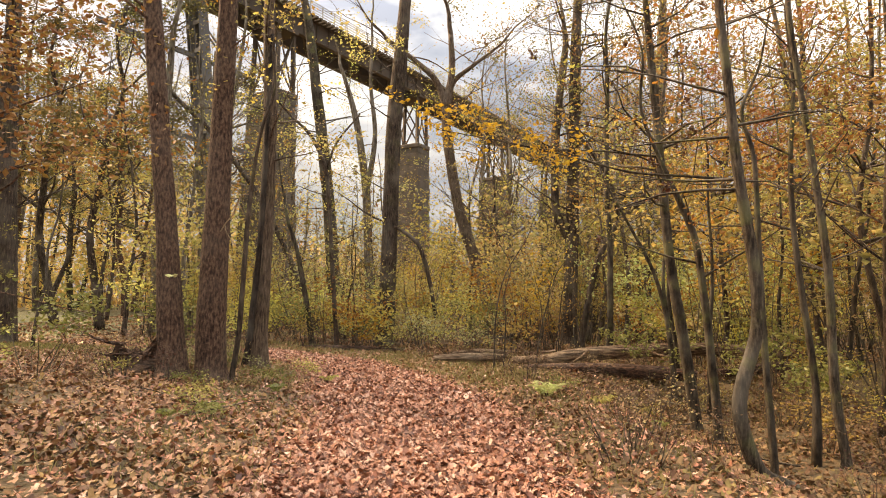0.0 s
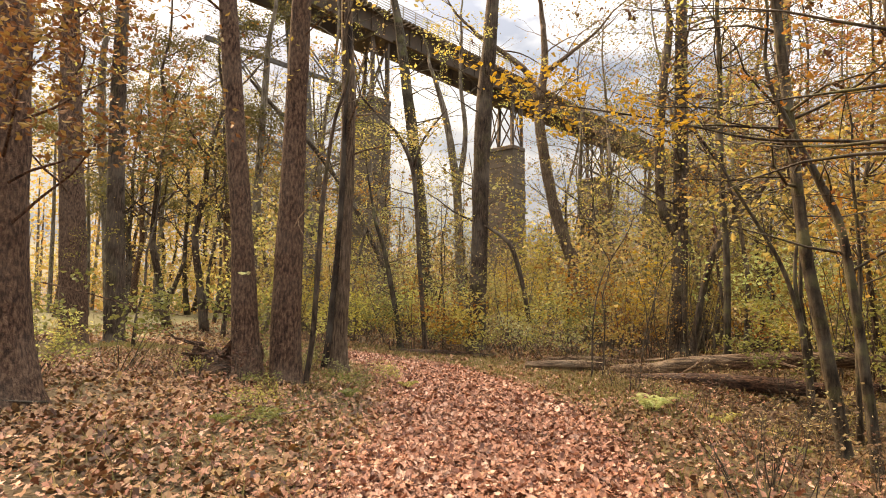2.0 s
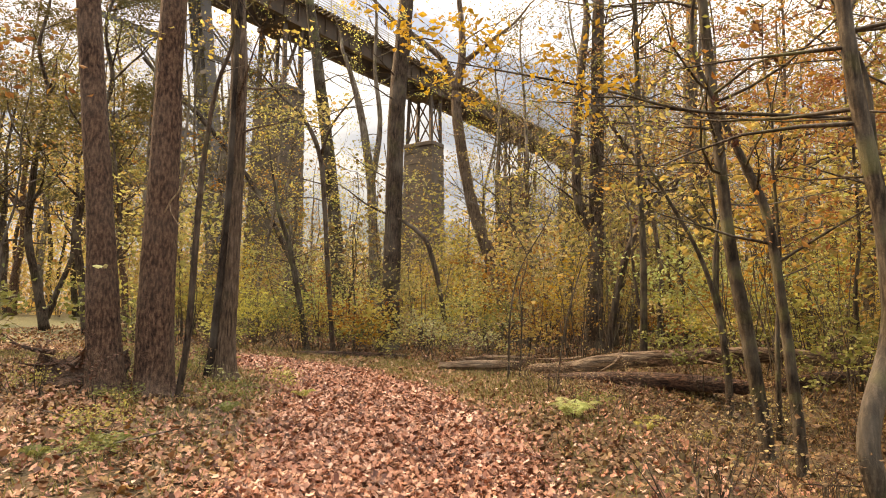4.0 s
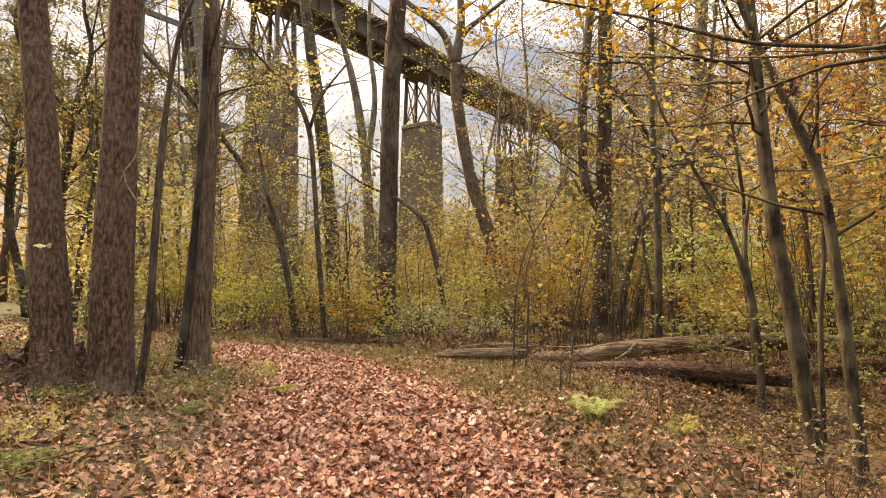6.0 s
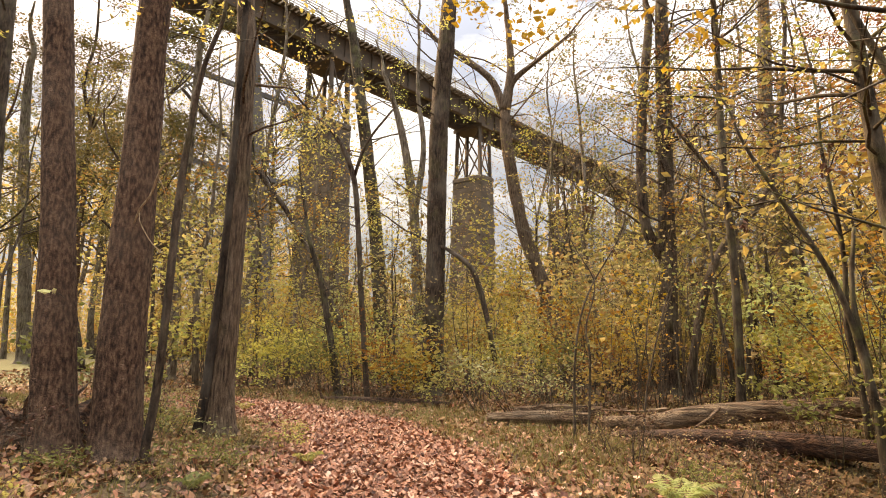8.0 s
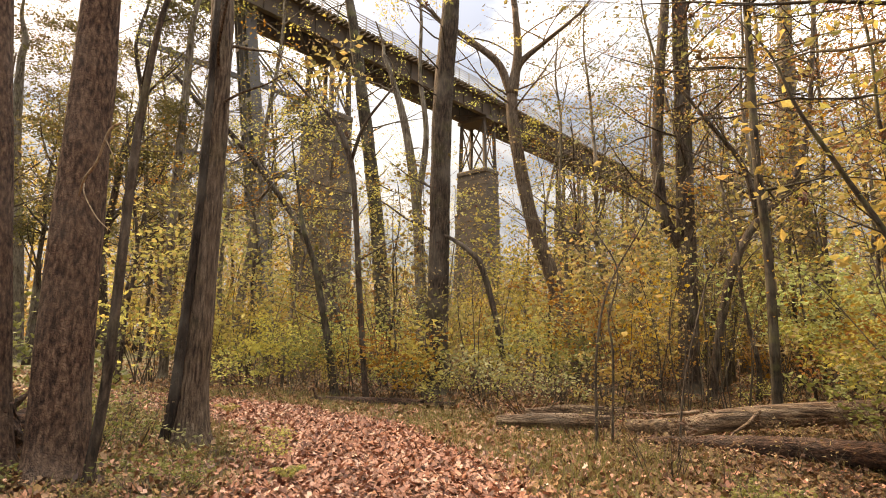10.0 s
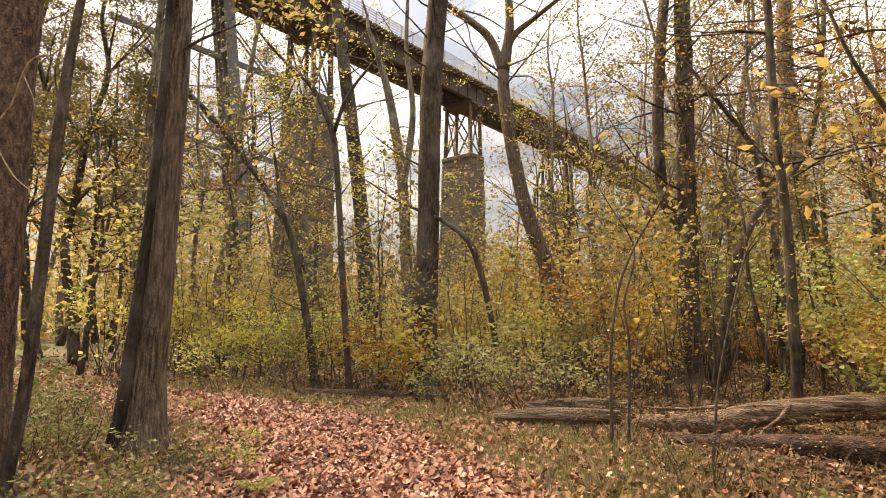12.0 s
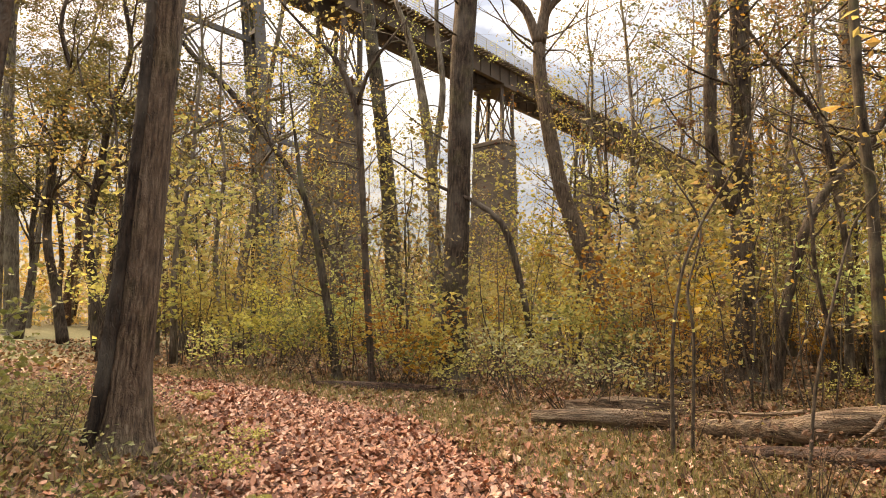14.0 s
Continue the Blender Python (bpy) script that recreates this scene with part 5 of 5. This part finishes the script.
fern(1.78, 10.3, 0.4, 10, 1, "bright yellow-green fern on the leafy verge")
fern(2.55, 9.7, 0.2, 7, 2, "small pale green fern on the leafy verge", YELLOWGREEN)
fern(2.9, 10.6, 0.2, 7, 3, "small pale green fern on the leafy verge", YELLOWGREEN)
fern(3.2, 8.9, 0.17, 6, 4, "small green fern among dry leaves", GREEN)
fern(-2.75, 10.2, 0.2, 7, 5, "small dark green plant among fallen leaves", GREEN)
fern(-3.0, 8.0, 0.2, 7, 6, "small dark green plant among fallen leaves", GREEN)
fern(-3.3, 7.4, 0.16, 6, 7, "small dark green plant among fallen leaves", GREEN)
fern(-2.2, 11.9, 0.22, 7, 8, "small green plant at the path edge", YELLOWGREEN)
fern(-7.2, 7.9, 0.35, 8, 9, "leafy green plant beside a trunk", GREEN)
fern(-5.0, 16.2, 0.25, 8, 10, "low green plant on the clearing", YELLOWGREEN)
fern(-6.6, 15.6, 0.25, 8, 11, "low green plant on the clearing", YELLOWGREEN)


def grass():
    rng = np.random.default_rng(12)
    n = 220000
    x, y = rng.uniform(-13, 11, n), rng.uniform(5, 21, n)
    d = from_way(x, y)
    want = smoothstep(1.1, 1.6, d) * (1 - 0.8 * smoothstep(2.6, 4.6, d)) * (0.16 + 0.84 * smoothstep(9.5, 14, y))
    want = want * np.clip(0.75 + 0.5 * np.sin(x * 2.3 + np.sin(y * 1.9)) * np.sin(y * 1.7), 0.15, 1)
    keep = rng.random(n) < want
    x, y = x[keep], y[keep]
    n = len(x)
    z = height(x, y)
    a = rng.uniform(0, 6.28, n)
    h = rng.uniform(0.05, 0.19, n)
    bend = rng.uniform(0.02, 0.12, n)
    b = rng.uniform(0, 6.28, n)
    w = 0.008
    p0 = np.stack((x - np.cos(a) * w, y - np.sin(a) * w, z), 1)
    p1 = np.stack((x + np.cos(a) * w, y + np.sin(a) * w, z), 1)
    p2 = np.stack((x + np.cos(b) * bend, y + np.sin(b) * bend, z + h), 1)
    v = np.stack((p0, p1, p2), 1).reshape(-1, 3)
    tagged(mesh_object("verge_grass", v.tolist(), np.arange(n * 3).reshape(-1, 3).tolist(), GRASS, None, False), "dry yellowish grass along the path verge", "grass", kind="stuff")


grass()

LOBES = [(0.0, -0.55), (0.16, -0.2), (0.5, -0.22), (0.19, 0.04), (0.46, 0.34), (0.16, 0.22), (0.0, 0.62), (-0.16, 0.22), (-0.46, 0.34), (-0.19, 0.04), (-0.5, -0.22), (-0.16, -0.2)]


def litter(name, label, x, y, low, high, mat, rng, lift, tilt, fan=True):
    """Fallen lobed leaves, curled and tilted, lying over one another."""
    n = len(x)
    o = np.array([LOBES[i] for i in ((0, 2, 3, 4, 5, 6, 7, 8, 9, 10) if fan else (0, 2, 3, 4, 6, 8, 9, 10))])
    shape = np.concatenate(([[0, 0]], o))
    k = len(shape)
    s = rng.uniform(low, high, (n, 1))
    px, py = shape[:, 0] * s, shape[:, 1] * s
    curl = rng.normal(0.7, 1.1, (n, 1))
    twist = rng.normal(0, 1.6, (n, 1))
    pz = (curl * (px ** 2 + py ** 2) + twist * px * py) * 7.0 * np.minimum(1, 0.1 / s)
    t1, t2 = rng.normal(0, tilt, (n, 1)), rng.normal(0, tilt, (n, 1))
    pz = pz + px * t1 + py * t2
    a = rng.uniform(0, 6.28, (n, 1))
    gx, gy = x[:, None] + px * np.cos(a) - py * np.sin(a), y[:, None] + px * np.sin(a) + py * np.cos(a)
    gz = height(x, y)[:, None] + lift * rng.uniform(0.15, 1, (n, 1)) + pz
    gz = np.maximum(gz, height(gx, gy) + 0.004)
    v = np.stack((gx, gy, gz), 2).reshape(-1, 3)
    j = np.arange(1, k)
    tri = np.stack((np.zeros(k - 1, int), j, np.roll(j, -1)), 1)
    f = (np.arange(n)[:, None, None] * k + tri).reshape(-1, 3)
    tagged(mesh_object(name, v.tolist(), f.tolist(), mat, None, False), label, "leaves", kind="stuff")


def lay_leaves():
    rng = np.random.default_rng(21)
    for n, y0, y1, fan, name in ((84000, 3.2, 9.5, True, "path_leaves"), (120000, 9.5, 20.0, False, "far_path_leaves")):
        x, y = rng.uniform(-5 if fan else -10, 4.5, n), rng.uniform(y0, y1, n)
        d = from_way(x, y)
        keep = rng.random(n) < (1 - 0.88 * smoothstep(1.05, 1.75, d))
        litter(name, "thick bed of reddish-brown fallen leaves on the path", x[keep], y[keep], 0.03, 0.075, LITTER, rng, 0.06, 0.42, fan)
    n = 112000
    x, y = rng.uniform(-11, 9, n), 3.2 + 19 * rng.random(n)
    d = from_way(x, y)
    keep = rng.random(n) < smoothstep(1.0, 1.7, d) * (0.75 + 0.25 * smoothstep(2.4, 3.6, d)) * (0.35 + 0.65 * (np.sin(x * 1.7 + y) * np.sin(y * 1.3 - x * 0.6) > -0.2))
    dip = x > 0.9 + 0.5 * np.sin(y * 1.3)
    for name, label, mat, on in (("forest_leaves", "brown and tan fallen leaves on the wood floor", LITTER_TAN, ~dip), ("dip_leaves", "old dark brown fallen leaves beside the path", LITTER_OLD, dip)):
        litter(name, label, x[keep & on], y[keep & on], 0.035, 0.085, mat, rng, 0.06, 0.4, False)
    n = 16000
    x, y = rng.uniform(-8, 8, n), rng.uniform(-6, 3.3, n)
    d = from_way(x, y)
    for name, mat, on in (("behind_path_leaves", LITTER, d < 1.9), ("behind_forest_leaves", LITTER_TAN, d >= 1.9)):
        litter(name, "fallen leaves carpeting the start of the walk", x[on], y[on], 0.06, 0.14, mat, rng, 0.04, 0.35, False)
    n = 26000
    x, y = rng.uniform(-22, 22, n), rng.uniform(18, 42, n)
    litter("distant_leaves", "fallen leaves scattered through the wood", x, y, 0.07, 0.14, LITTER_TAN, rng, 0.04, 0.3, False)


lay_leaves()


def sticks():
    rng = random.Random(17)
    for i in range(26):
        x, y = rng.uniform(-8, 7), rng.uniform(7, 18)
        if float(from_way(x, y)) < 2.1:
            continue
        acc = Acc()
        a = rng.uniform(0, 6.28)
        grow(acc, [], rng, (0, 0, 0.05), (math.cos(a), math.sin(a), 0.06), rng.uniform(0.6, 1.8), rng.uniform(0.008, 0.02), 1, 0.0, 0.1)
        ob = mesh_object("fallen_branch", acc.v, acc.f, TWIG)
        ob.location = (x, y, height_at(x, y))
        tagged(ob, "thin dry fallen branch on the leaf litter", "branch", "fallen branches on the wood floor")


sticks()


def dead_twig():
    root = tagged(new("dead_twig"), "bleached crooked dead twig caught on a trunk", "twig")
    for name, pts in (("twig_stem", [(-4.06, 10.86, 2.83, 0.011), (-3.93, 10.76, 2.98, 0.013), (-3.81, 10.74, 3.12, 0.014), (-3.74, 10.72, 3.3, 0.014), (-3.69, 10.72, 3.44, 0.013), (-3.6, 10.72, 3.5, 0.011), (-3.53, 10.72, 3.5, 0.007)]),
                      ("hanging_twig", [(-3.72, 10.72, 3.34, 0.006), (-3.67, 10.7, 3.27, 0.005), (-3.61, 10.7, 3.16, 0.004), (-3.58, 10.7, 3.04, 0.003)]),
                      ("hanging_twig", [(-3.95, 10.78, 2.93, 0.006), (-3.9, 10.74, 2.8, 0.006), (-3.72, 10.72, 2.56, 0.005), (-3.54, 10.72, 2.42, 0.003)])):
        acc = Acc()
        tube(acc, smooth_course(pts, 0.04), 7, 0.1, 2.0)
        mesh_object(name, acc.v, acc.f, CUTWOOD, root)


dead_twig()


def sprig(x, y, z):
    root = tagged(new("leaf_sprig"), "pale yellow leaf sprig growing from a trunk", "leaf")
    root.location = (x, y, z)
    acc = Acc()
    tube(acc, [(0, 0.16, -0.06, 0.005), (0, 0.05, -0.01, 0.004), (0, -0.04, 0.0, 0.003)], 5)
    mesh_object("stalk", acc.v, acc.f, TWIG, root)
    for i, a in enumerate((-2.6, -1.9, -1.2, -0.5, 0.2)):
        ln, w = 0.13, 0.035
        d, s = (math.cos(a), math.sin(a) * 0.4 - 0.3), (-math.sin(a), math.cos(a))
        v = [(0, -0.04, 0), (d[0] * ln * 0.5 + s[0] * w, -0.08, d[1] * ln * 0.2 + s[1] * w), (d[0] * ln, -0.12, d[1] * ln * 0.4 + 0.02), (d[0] * ln * 0.5 - s[0] * w, -0.07, d[1] * ln * 0.2 - s[1] * w)]
        mesh_object("leaf", v, [(0, 1, 2, 3)], CREAM, root, False)


sprig(-4.74, 10.58, 2.01)
